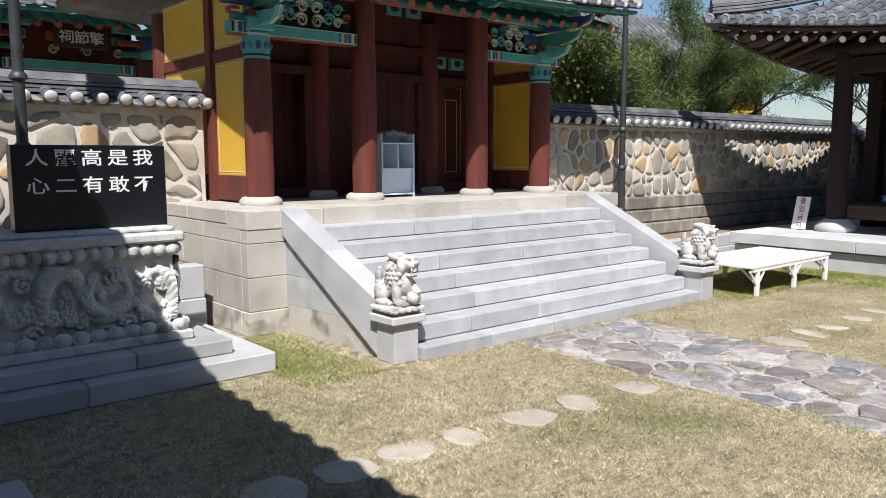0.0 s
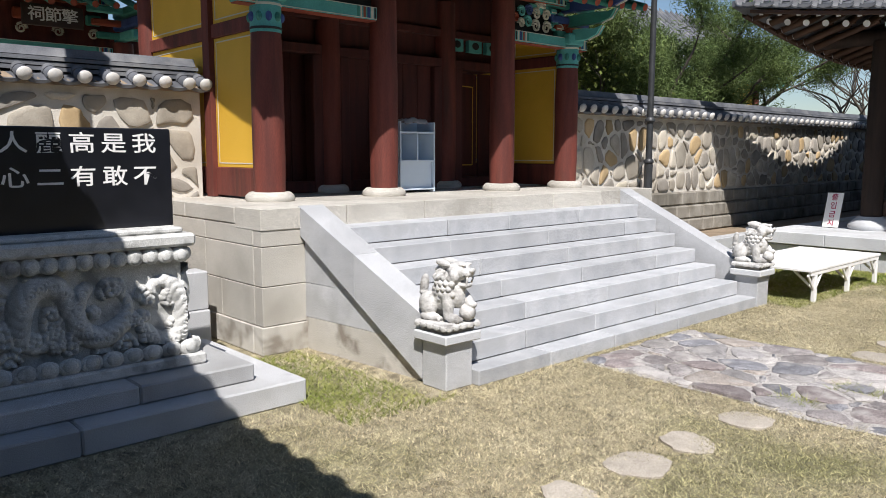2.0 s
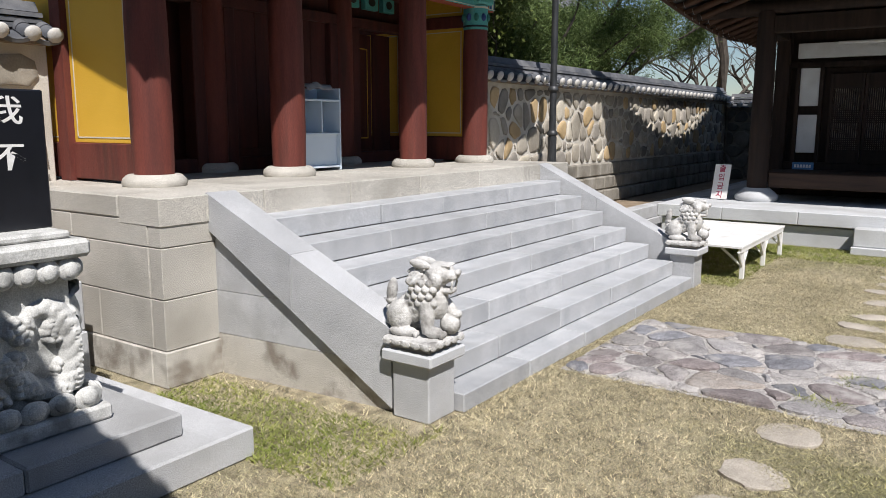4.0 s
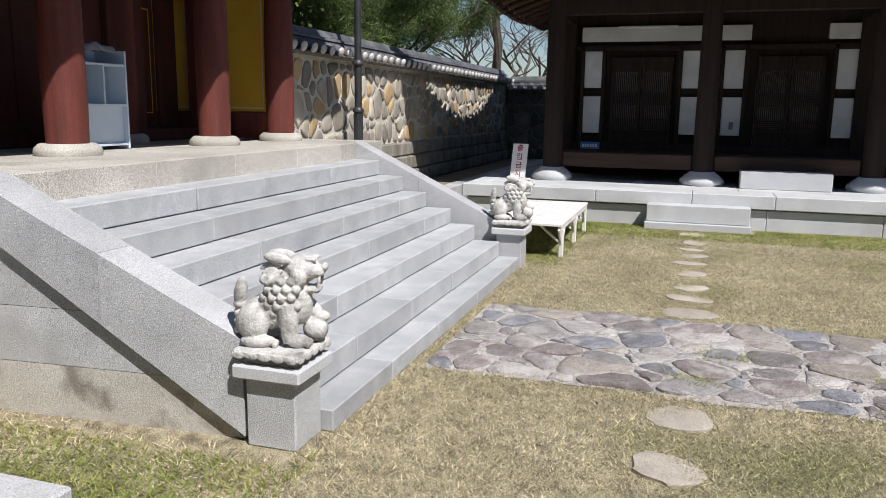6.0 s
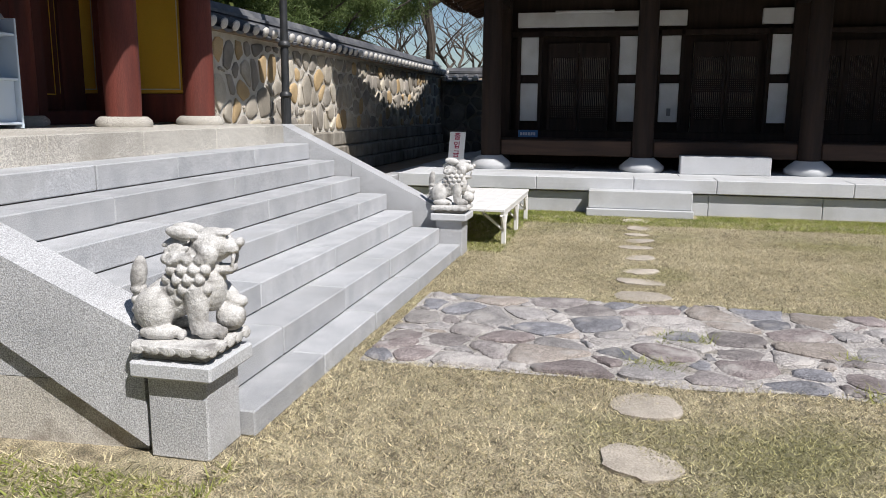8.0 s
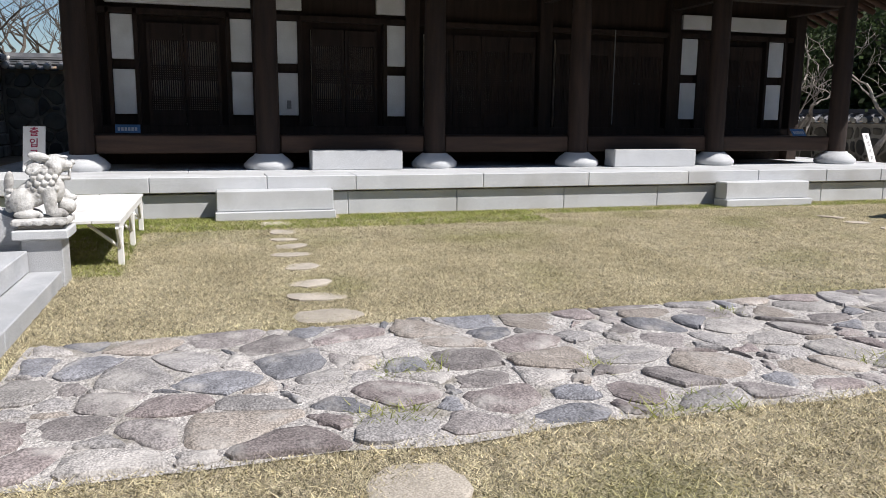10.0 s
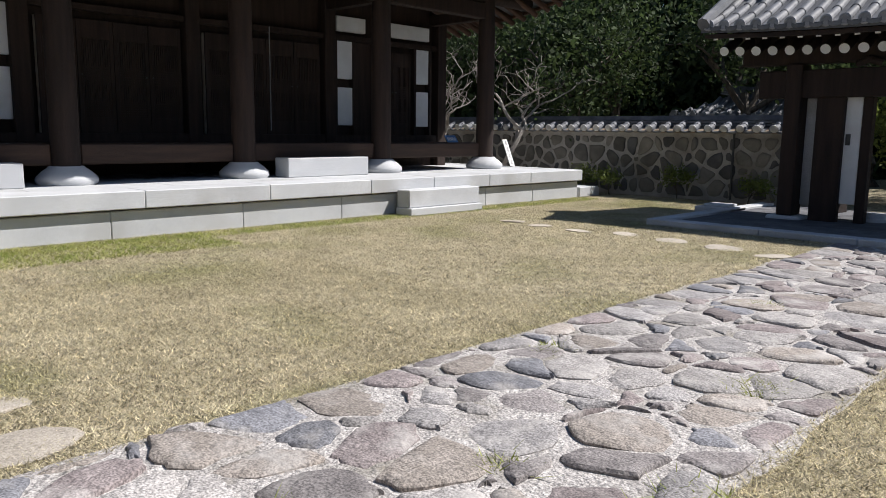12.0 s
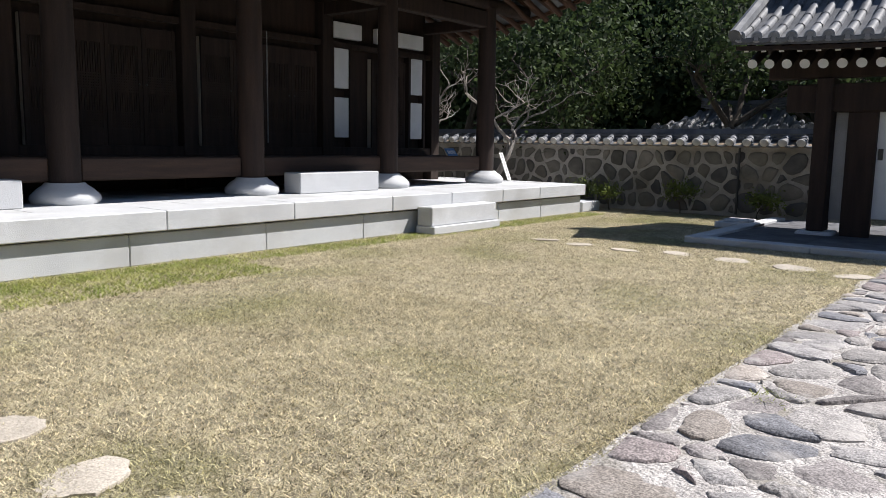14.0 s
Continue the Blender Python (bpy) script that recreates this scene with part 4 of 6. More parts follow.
for x in (EX0 + 0.12, EX1 - 0.16):
    part("barge_board", Shape().prism([(EY + 0.7, EZ + 0.0), (9.73, EZ + 1.2), (12.0, EZ + 0.05), (12.0, EZ + 0.2), (9.73, EZ + 1.42), (EY + 0.4, EZ + 0.12)], x, x + 0.05, "x"), ORANGEP, gate_roof, "red painted barge board")
# cabinet of open pigeonholes by the column
cab = thing("shelf_unit", (6.28, 8.65, TOP), "pale blue plastic shelf unit with a grey cloth on top", "shelf unit")
CX0, CX1, CY0, CY1, CT = 6.0, 6.57, 8.47, 8.82, 2.19
for a, b in ((CX0, CX0 + 0.02), (CX1 - 0.02, CX1)):
    part("side_panel", Shape().box(a, b, CY0, CY1, TOP, CT, 0.004), BLUEGREY, cab)
part("back_panel", Shape().box(CX0 + 0.02, CX1 - 0.02, CY1 - 0.02, CY1, TOP, CT, 0.003), BLUEGREY, cab)
for z in (TOP + 0.03, TOP + 0.38, CT - 0.14):
    part("shelf", Shape().box(CX0 + 0.021, CX1 - 0.021, CY0 + 0.004, CY1 - 0.021, z, z + 0.02, 0.003), BLUEGREY, cab)
part("divider", Shape().box(6.275, 6.295, CY0 + 0.006, CY1 - 0.021, TOP + 0.4, CT - 0.14, 0.003), BLUEGREY, cab)
part("backboard_low", Shape().box(CX0 + 0.021, CX1 - 0.021, CY0 + 0.05, CY0 + 0.06, TOP + 0.05, TOP + 0.38, 0.002), BLUEGREY, cab)
s = Shape()
for i in range(15):
    for j in range(9):
        x, y = CX0 + 0.08 + 0.36 * i / 14, CY0 - 0.01 + 0.3 * j / 8
        z = CT + 0.03 + 0.05 * noise.noise((x * 7, y * 7, 3)) + 0.02 * noise.noise((x * 19, y * 19, 3)) - (0.05 if j == 0 else 0)
        s.v.append((x, y, max(z, CT - 0.03)))
s.f = [(i * 9 + j, i * 9 + 9 + j, i * 9 + 10 + j, i * 9 + j + 1) for i in range(14) for j in range(8)]
cloth = solo("cloth", s, CLOTH, "crumpled grey cloth lying on the shelf unit", "cloth", smooth=True)
solidify = cloth.modifiers.new("thickness", "SOLIDIFY")
solidify.thickness = 0.012

# ---- dark wooden hall ----
HC, HCX, HWX, FLOOR = (5.85, 3.345, 0.82, -1.63, -4.25, -6.88), 14.14, 15.6, 1.02
hall = thing("wooden_hall", (15, -0.5, HALL), "dark-stained timber hall with white plaster panels and lattice doors", "hall", kind="structure")
for i, y in enumerate(HC):
    s = Shape().lathe([(0.33, 0), (0.355, 0.04), (0.35, 0.09), (0.28, 0.16), (0.22, 0.20), (0.2, 0.225), (0.02, 0.225)], 28, at=(HCX, y, HALL - 0.004), closed=False)
    part("base_stone", s, GRANITE_PALE, hall, "white granite column base", True)
    c = part("column", Shape().lathe([(0.165, 0), (0.168, 0.5), (0.16, 2.0), (0.15, 2.9)], 20, at=(HCX, y, HALL + 0.22)), DARKWOOD, hall, "dark round timber column", True)
    part("inner_post", Shape().box(HWX - 0.11, HWX + 0.11, y - 0.12 - (0.2 if i == 5 else 0), y + 0.12 - (0.2 if i == 5 else 0), HALL, 3.5, 0.01), DARKWOOD, hall)
    part("cross_beam", Shape().box(HCX, HWX, y - 0.09, y + 0.09, 3.3, 3.5, 0.01), DARKWOOD, hall)
for i in range(5):
    y1, y0 = HC[i] - 0.17, HC[i + 1] + 0.17
    part("floor_beam", Shape().box(HCX - 0.02, HCX + 0.2, y0, y1, 0.76, FLOOR, 0.02), BEAMWOOD, hall, "worn edge beam of the raised floor")
    part("head_beam", Shape().box(HCX - 0.09, HCX + 0.09, y0 - 0.05, y1 + 0.05, 3.3, 3.58, 0.015), DARKWOOD, hall)
    n = 8
    for k in range(n):
        a = HCX + 0.2 + (HWX - 0.1 - HCX - 0.2) * k / n
        part("floor_board", Shape().box(a + 0.003, a + (HWX - 0.3 - HCX) / n, y0 - 0.16, y1 + 0.16, FLOOR - 0.06, FLOOR - 0.01, 0.004), BEAMWOOD, hall)
part("purlin", Shape().tube([(HCX, 7.0, 3.72), (HCX, -8.1, 3.72)], 0.13, 14), DARKWOOD, hall, "", True)
part("back_wall", Shape().box(HWX + 0.08, 20.2, -6.95, 5.95, HALL, 4.0, 0), DARKWOOD, hall)
part("sill", Shape().box(HWX - 0.08, HWX + 0.075, -7.0, 5.9, FLOOR - 0.02, FLOOR + 0.12, 0.01), DARKWOOD, hall)


def white_panel(y0, y1, z0, z1):
    part("plaster_panel", Shape().box(HWX - 0.03, HWX + 0.076, y0, y1, z0, z1, 0.006), PLASTER, hall, "white plaster panel")


for y0, y1 in ((5.23, 5.55), (3.44, 3.79), (2.74, 3.07), (0.88, 1.25), (-4.80, -4.44), (-6.76, -6.40)):
    white_panel(y0, y1, 1.31, 1.99)
    white_panel(y0, y1, 2.145, 2.81)
    for e in (y0 - 0.035, y1 + 0.035):
        part("stile", Shape().box(HWX - 0.06, HWX + 0.077, e - 0.033, e + 0.033, FLOOR + 0.12, 2.92, 0.006), DARKWOOD, hall)
for y0, y1 in ((3.44, 5.62), (2.66, 3.16), (0.9, 1.42), (-5.12, -4.45), (-6.78, -5.5)):
    white_panel(y0, y1, 2.985, 3.245)
part("wall_rail", Shape().box(HWX - 0.06, HWX + 0.078, -7.0, 5.9, 2.82, 2.91, 0.006), DARKWOOD, hall)


def lattice_leaf(y0, y1, z0=1.14, z1=2.7):
    """A door leaf with paper behind close upright bars and two bands of fine grid."""
    x = HWX - 0.035
    d = part("door_leaf", Shape().box(x + 0.02, HWX + 0.07, y0, y1, z0, z1, 0.004), PAPER, hall, "papered lattice door leaf")
    fr = 0.055
    for a, b, c, e in ((y0, y0 + fr, z0, z1), (y1 - fr, y1, z0, z1), (y0 + fr, y1 - fr, z0, z0 + 0.22), (y0 + fr, y1 - fr, z1 - 0.26, z1)):
        part("frame", Shape().box(x - 0.02, x + 0.021, a, b, c, e, 0.004), DARKWOOD, d)
    s = Shape()
    n = max(6, round((y1 - y0 - 2 * fr) / 0.034))
    for k in range(n):
        a = y0 + fr + (y1 - y0 - 2 * fr) * (k + 0.5) / n
        s.box(x - 0.01, x + 0.019, a - 0.011, a + 0.011, z0 + 0.22, z1 - 0.26, 0)
    part("upright_bars", s, DARKWOOD, d)
    s = Shape()
    for za, zb in ((z0 + 0.22, 1.57), (1.84, 2.06)):
        k = za
        while k < zb:
            s.box(x - 0.012, x + 0.019, y0 + fr, y1 - fr, k, k + 0.019, 0)
            k += 0.034
    part("cross_bars", s, DARKWOOD, d)
    return d


for y0, y1, n in ((3.95, 5.05, 2), (1.42, 2.52, 2), (-1.45, 0.6, 4), (-4.05, -1.85, 4), (-6.25, -5.35, 2)):
    w = (y1 - y0) / n
    for k in range(n):
        lattice_leaf(y0 + k * w + 0.004, y0 + (k + 1) * w - 0.004)
        part("ring_pull", Shape().ball((HWX - 0.07, y0 + (k + (0.9 if k % 2 == 0 else 0.1)) * w, 1.95), 0.013, 8, 6), IRON, hall)
part("switch_plate", Shape().box(HWX - 0.045, HWX - 0.031, 2.86, 2.93, 1.42, 1.55, 0.003), CLOTH, hall, "small grey switch box")
part("lamp_tube", Shape().tube([(HCX + 0.9, 4.9, 3.18), (HCX + 0.9, 3.9, 3.18)], 0.025, 8), PLASTER, hall, "unlit white tube lamp", True)
part("electric_conduit", Shape().tube([(HWX - 0.06, -3.02, 1.2), (HWX - 0.06, -3.02, 2.9)], 0.010, 6), CLOTH, hall)

hall_roof = thing("hall_roof", (16.4, -0.5, 4.0), "sweeping grey clay tile roof with white-ended rafters", "roof", kind="structure")
RX0, RX1, RY0, RY1, RZ, LIFT, RUN = 12.4, 20.4, -8.65, 7.62, 3.62, 0.68, 4.0
roof_slope(hall_roof, (RX0, RY1, RZ), (RX0, RY0, RZ), (1, 0, 0), RUN, 2.3, LIFT, hips=(True, True))
roof_slope(hall_roof, (RX1, RY1, RZ), (RX0, RY1, RZ), (0, -1, 0), RUN, 2.3, LIFT, hips=(True, True), bow=0.5)
roof_slope(hall_roof, (RX0, RY0, RZ), (RX1, RY0, RZ), (0, 1, 0), RUN, 2.3, LIFT, hips=(True, True), step=0.4)
roof_slope(hall_roof, (RX1, RY0, RZ), (RX1, RY1, RZ), (-1, 0, 0), RUN, 2.3, LIFT, hips=(True, True), step=0.8)
rafters(hall_roof, (RX0, RY1 - 0.3, RZ), (RX0, RY0 + 0.3, RZ), (1, 0, 0), LIFT * 0.9, 0.24, 0.3, RAFTER, PLASTER, 1.7)
rafters(hall_roof, (RX1 - 0.3, RY1, RZ), (RX0 + 0.3, RY1, RZ), (0, -1, 0), LIFT * 0.9, 0.24, 0.3, RAFTER, PLASTER, 1.5, bow=0.5)
rafters(hall_roof, (RX0 + 0.3, RY0, RZ), (RX1 - 0.3, RY0, RZ), (0, 1, 0), LIFT * 0.9, 0.34, 0.3, RAFTER, PLASTER, 1.5)
ridge(hall_roof, [(16.4, 3.7 - 8.4 * k / 10, RZ + 2.28 + 0.25 * (k / 5 - 1) ** 2) for k in range(11)], 0.4, 6)
for cx, cy, dx, dy in ((RX0, RY1, 1, -1), (RX0, RY0, 1, 1), (RX1, RY1, -1, -1), (RX1, RY0, -1, 1)):
    pts = []
    for k in range(9):
        v = k / 8
        pts.append((cx + dx * (0.1 + 3.9 * v), cy + dy * (0.1 + 3.9 * v), RZ + 0.06 + LIFT * (1 - v) ** 2 + 2.2 * (0.72 * v + 0.28 * v * v)))
    ridge(hall_roof, pts, 0.3, 3)
part("ceiling_boards", Shape().box(RX0 + 1.7, RX1 - 1.7, RY0 + 1.7, RY1 - 1.7, 4.0, 4.04, 0), DARKWOOD, hall_roof)

# stepping blocks on the platform before the floor edge
for y0, y1 in ((1.43, 2.77), (-3.62, -2.1)):
    b = thing("stone_block", (13.85, (y0 + y1) / 2, HALL), "long white granite stepping block below the floor edge", "stone block", "stepping blocks")
    part("block", Shape().box(13.72, 14.06, y0, y1, HALL - 0.003, HALL + 0.28, 0.012), GRANITE_PALE, b)


def small_sign(at, turn, lean, w, h, label, words, ink, board=WHITEP, size=0.1, vertical=True, legs=True):
    """A thin lettered board leaning back on a folded strut."""
    m = pose(*at, 0, 0, turn) @ pose(0, 0, 0, 90 - lean, 0, 0)
    sg = thing("sign_board", at, label, "sign")
    part("board", Shape().box(-w / 2, w / 2, 0.01, h, -0.012, 0, 0.003, m), board, sg)
    part("strut", Shape().box(-0.03, 0.03, 0.0, 0.02, -0.12, -0.013, 0.003, m), IRON, sg)
    if vertical:
        for k, ch in enumerate(words):
            lettering(ch, size, ink, sg, m @ pose(0, h - h * (k + 0.55) / (len(words) + 0.1), 0.001), depth=0.001, bold=0.002)
    elif words:
        lettering(words, size, ink, sg, m @ pose(0, h * 0.52, 0.001), depth=0.001)
    else:
        for k in range(6):
            part("text_bar", Shape().box(-w * 0.4 + w * 0.135 * k, -w * 0.4 + w * 0.135 * k + w * 0.1, h * 0.3, h * 0.7, 0.0005, 0.002, 0, m), ink, sg)
    return sg


small_sign((13.9, 6.42, HALL), -97, 14, 0.28, 0.62, "white board with red Korean letters standing on the platform", "출입금지", SIGNRED, size=0.13)
small_sign((14.25, -7.9, HALL), -72, 20, 0.24, 0.58, "white board with faded Korean letters at the platform end", "출입금지", CLOTH, size=0.1)
small_sign((15.3, 5.36, FLOOR - 0.01), -92, 10, 0.36, 0.14, "small blue and white notice on the hall floor", "", WHITEP, SIGNBLUE, vertical=False)
small_sign((14.45, -6.35, FLOOR - 0.01), -80, 35, 0.36, 0.17, "small blue and white notice on the hall floor", "", WHITEP, SIGNBLUE, vertical=False)

# ---- inscribed stele on its carved pedestal ----
stele = thing("stele", (1.64, 6.7, 0), "polished black inscribed stone on a carved granite dragon pedestal", "monument")
for x0, x1, y0, y1, z0, z1, n in ((0.3, 2.98, 5.87, 7.5, 0, 0.175, 1.1), (0.58, 2.67, 6.07, 7.3, 0.177, 0.305, 1.25)):
    for a, b in blocks(x0, x1, n, 12):
        part("base_slab", Shape().box(a + 0.002, b - 0.002, y0, y1, z0, z1, 0.012), GRANITE, stele, "grey granite base slab")
BX0, BX1, BY0, BY1 = 0.95, 2.31, 6.42, 7.02
part("plinth", Shape().box(0.86, 2.42, 6.3, 7.12, 0.307, 0.39, 0.015), CARVED, stele)
part("body_core", Shape().box(BX0 + 0.01, BX1 - 0.01, BY0 + 0.03, BY1, 0.39, 1.1, 0.01), CARVED, stele)
part("cap", Shape().box(0.89, 2.39, 6.34, 7.1, 1.16, 1.25, 0.02), CARVED, stele, "moulded pale granite cap")
part("cap_step", Shape().box(0.95, 2.33, 6.42, 7.02, 1.251, 1.29, 0.012), CARVED, stele)


def petal_band(z, h, x0, x1, y0, y1, n, up):
    """A band of carved lotus petals round three sides."""
    runs = [((x0, y0), (x1, y0), n), ((x1, y0), (x1, y1), max(3, n // 2))]
    for (ax, ay), (bx, by), k in runs:
        for i in range(k):
            t = (i + 0.5) / k
            cx, cy = ax + (bx - ax) * t, ay + (by - ay) * t
            w = math.hypot(bx - ax, by - ay) / k * 0.52
            along_x = abs(bx - ax) > 0.01
            s = Shape()
            s.ball((cx, cy, z), (w * 1.12 if along_x else 0.024, 0.024 if along_x else w * 1.12, h), 14, 8)
            s.ball((cx - (0 if along_x else -0.025), cy - (0.025 if along_x else 0), z + (0.01 if up else -0.005)), (w * 0.66 if along_x else 0.018, 0.018 if along_x else w * 0.66, h * 0.7), 10, 6)
            part("lotus_petal", s, CARVED, stele, smooth=True)


petal_band(1.105, 0.06, 0.94, 2.34, 6.385, 7.05, 13, False)
petal_band(0.435, 0.06, 0.9, 2.38, 6.35, 7.08, 11, True)


def relief(u0, u1, v0, v1, nu, nv, seed, place):
    """High relief of coiling scaled bodies and cloud curls on a grid."""
    rng = random.Random(seed)
    us, vs = np.linspace(u0, u1, nu), np.linspace(v0, v1, nv)
    U, V = np.meshgrid(us, vs, indexing="ij")
    H = np.zeros_like(U)
    def stroke(pts, radii, gain, scales):
        nonlocal H
        for (p, r, k) in zip(pts, radii, range(len(pts))):
            d2 = (U - p[0]) ** 2 + (V - p[1]) ** 2
            h = np.sqrt(np.maximum(0, r * r - d2)) * gain
            if scales:
                h = h * (0.82 + 0.18 * np.cos(95 * np.sqrt(d2) + k * 1.3))
            H = np.maximum(H, h)
    w = u1 - u0
    for j, (cx, cy, ph, rr) in enumerate(((0.3, 0.45, 0.2, 0.075), (0.62, 0.5, 2.4, 0.07), (0.9, 0.5, 4.0, 0.075), (0.08, 0.5, 1.0, 0.065))):
        pts, rad = [], []
        for k in range(70):
            t = k / 69
            a = ph + 5.2 * t
            R = (0.2 - 0.10 * t) * (1 + 0.2 * math.sin(9 * t))
            pts.append((u0 + w * cx + R * math.cos(a) * 0.95, v0 + (v1 - v0) * cy + R * math.sin(a) * 1.2))
            rad.append(rr * (0.5 + 0.6 * math.sin(math.pi * min(1, t * 1.15 + 0.1))))
        stroke(pts, rad, 1.2, True)
    for _ in range(int(26 * w)):
        cx, cy, sz, sd = rng.uniform(u0, u1), rng.uniform(v0, v1), rng.uniform(0.03, 0.075), rng.choice((-1, 1))
        ph = rng.uniform(0, 6.28)
        pts = [(cx + sd * sz * (1 - k / 24) * math.cos(ph + k * 0.42), cy + sz * (1 - k / 24) * math.sin(ph + k * 0.42)) for k in range(22)]
        stroke(pts, [0.018 + 0.008 * math.sin(k) ** 2 for k in range(22)], 2.2, False)
    s = Shape()
    for i in range(nu):
        for j in range(nv):
            edge = min(1, min(j, nv - 1 - j) / 3)
            s.v.append(place(float(us[i]), float(vs[j]), float(H[i, j]) * edge))
    s.f = [(i * nv + j, i * nv + nv + j, i * nv + nv + j + 1, i * nv + j + 1) for i in range(nu - 1) for j in range(nv - 1)]
    return s


part("dragon_relief", relief(BX0, BX1, 0.46, 1.05, 190, 84, 5, lambda u, v, h: (u, BY0 + 0.028 - h, v)), CARVED, stele, "carved dragons among clouds", True)
part("dragon_relief", relief(BY0 + 0.03, BY1, 0.46, 1.05, 90, 84, 8, lambda u, v, h: (BX1 - 0.008 + h, u, v)), CARVED, stele, "", True)
tablet = part("tablet", Shape().box(1.14, 2.34, 6.6, 6.76, 1.288, 1.98, 0.008), BLACKSTONE, stele, "polished black stone tablet with white characters")
for row, (z, chars) in enumerate(((1.868, "人麗高是我"), (1.645, "心二有敢不"))):
    for k, ch in enumerate(chars):
        lettering(ch, 0.145, WHITEP, tablet, pose(1.32 + 0.207 * k, 6.599, z, 90, 0, 0), "character", 0.001, 1.2, 0.0014)

# ---- stone lions on their pedestals ----
def lion_mesh():
    s = Shape()
    s.ball((0, 0, 0), (0.15, 0.085, 0.10), 18, 10, pose(-0.05, 0, 0.18, 0, -28, 0))
    s.ball((0.035, 0, 0.28), (0.10, 0.095, 0.13), 18, 12)
    s.ball((0.09, 0, 0.22), (0.07, 0.08, 0.12), 16, 10)
    for sd in (-1, 1):
        s.ball((-0.135, sd * 0.06, 0.125), (0.085, 0.055, 0.10), 16, 10)
        s.ball((-0.105, sd * 0.08, 0.032), (0.095, 0.038, 0.034), 14, 8)
        for k in range(3):
            s.ball((-0.018, sd * (0.06 + 0.022 * k), 0.02), (0.018, 0.012, 0.018), 8, 6)
        s.ball((0, 0, 0), (0.075, 0.024, 0.03), 12, 8, pose(-0.005, sd * 0.055, 0.452, 0, 8, sd * 8))
        s.ball((0.15, sd * 0.048, 0.425), (0.024, 0.018, 0.017), 10, 6)
        s.ball((0.155, sd * 0.045, 0.448), (0.04, 0.02, 0.012), 10, 6)
        s.ball((0.1, sd * 0.075, 0.36), (0.045, 0.03, 0.05), 12, 8)
        for i in range(4):
            for j in range(5):
                a = -0.075 + 0.048 * i + 0.024 * (j % 2)
                z = 0.175 + 0.042 * j
                if j == 0 and i in (0, 3):
                    continue
                y = 0.098 * math.sqrt(max(0.1, 1 - ((a - 0.035) / 0.14) ** 2)) * math.sqrt(max(0.3, 1 - ((z - 0.28) / 0.17) ** 2))
                s.ball((a, sd * y, z), 0.0245, 12, 8)
        for i in range(4):
            s.ball((0, 0, 0), (0.06, 0.016, 0.018), 10, 6, pose(-0.05 + 0.012 * i, sd * (0.02 + 0.024 * i), 0.415 - 0.022 * i, 0, -25, 0))
    s.tube([(0.045, -0.062, 0.22), (0.05, -0.07, 0.15), (0.05, -0.072, 0.08), (0.06, -0.072, 0.03)], [0.056, 0.05, 0.042, 0.042], 14)
    s.ball((0.095, -0.072, 0.034), (0.062, 0.046, 0.036), 14, 8)
    for k in range(3):
        s.ball((0.15, -0.1 + 0.028 * k, 0.024), (0.018, 0.014, 0.02), 8, 6)
    s.tube([(0.08, 0.05, 0.22), (0.13, 0.06, 0.18), (0.175, 0.05, 0.145)], [0.055, 0.046, 0.036], 12)
    s.ball((0.195, 0.04, 0.135), (0.045, 0.042, 0.03), 12, 8)
    s.ball((0.165, 0.03, 0.072), 0.066, 18, 12)
    s.ball((0.105, 0, 0.395), (0.095, 0.088, 0.075), 18, 12)
    s.box(0.12, 0.222, -0.056, 0.056, 0.352, 0.412, 0.02)
    s.ball((0.222, 0, 0.405), (0.02, 0.042, 0.022), 12, 8)
    s.box(0.09, 0.205, -0.05, 0.05, 0.272, 0.308, 0.014)
    s.ball((0.09, 0, 0.325), (0.05, 0.075, 0.06), 14, 8)
    for sd in (-1, 1):
        s.ball((0.2, sd * 0.045, 0.34), (0.009, 0.007, 0.022), 8, 6)
        s.ball((0.195, sd * 0.042, 0.315), (0.009, 0.007, 0.02), 8, 6)
    s.ball((0, 0, 0), (0.034, 0.045, 0.085), 14, 9, pose(-0.21, 0, 0.265, 0, 8, 0))
    for k in range(4):
        s.ball((-0.215, 0.0, 0.07 + 0.045 * k), (0.034, 0.048, 0.028), 12, 7)
    return s


LION_ME = mesh_of("stone_lion", lion_mesh(), LION, True)


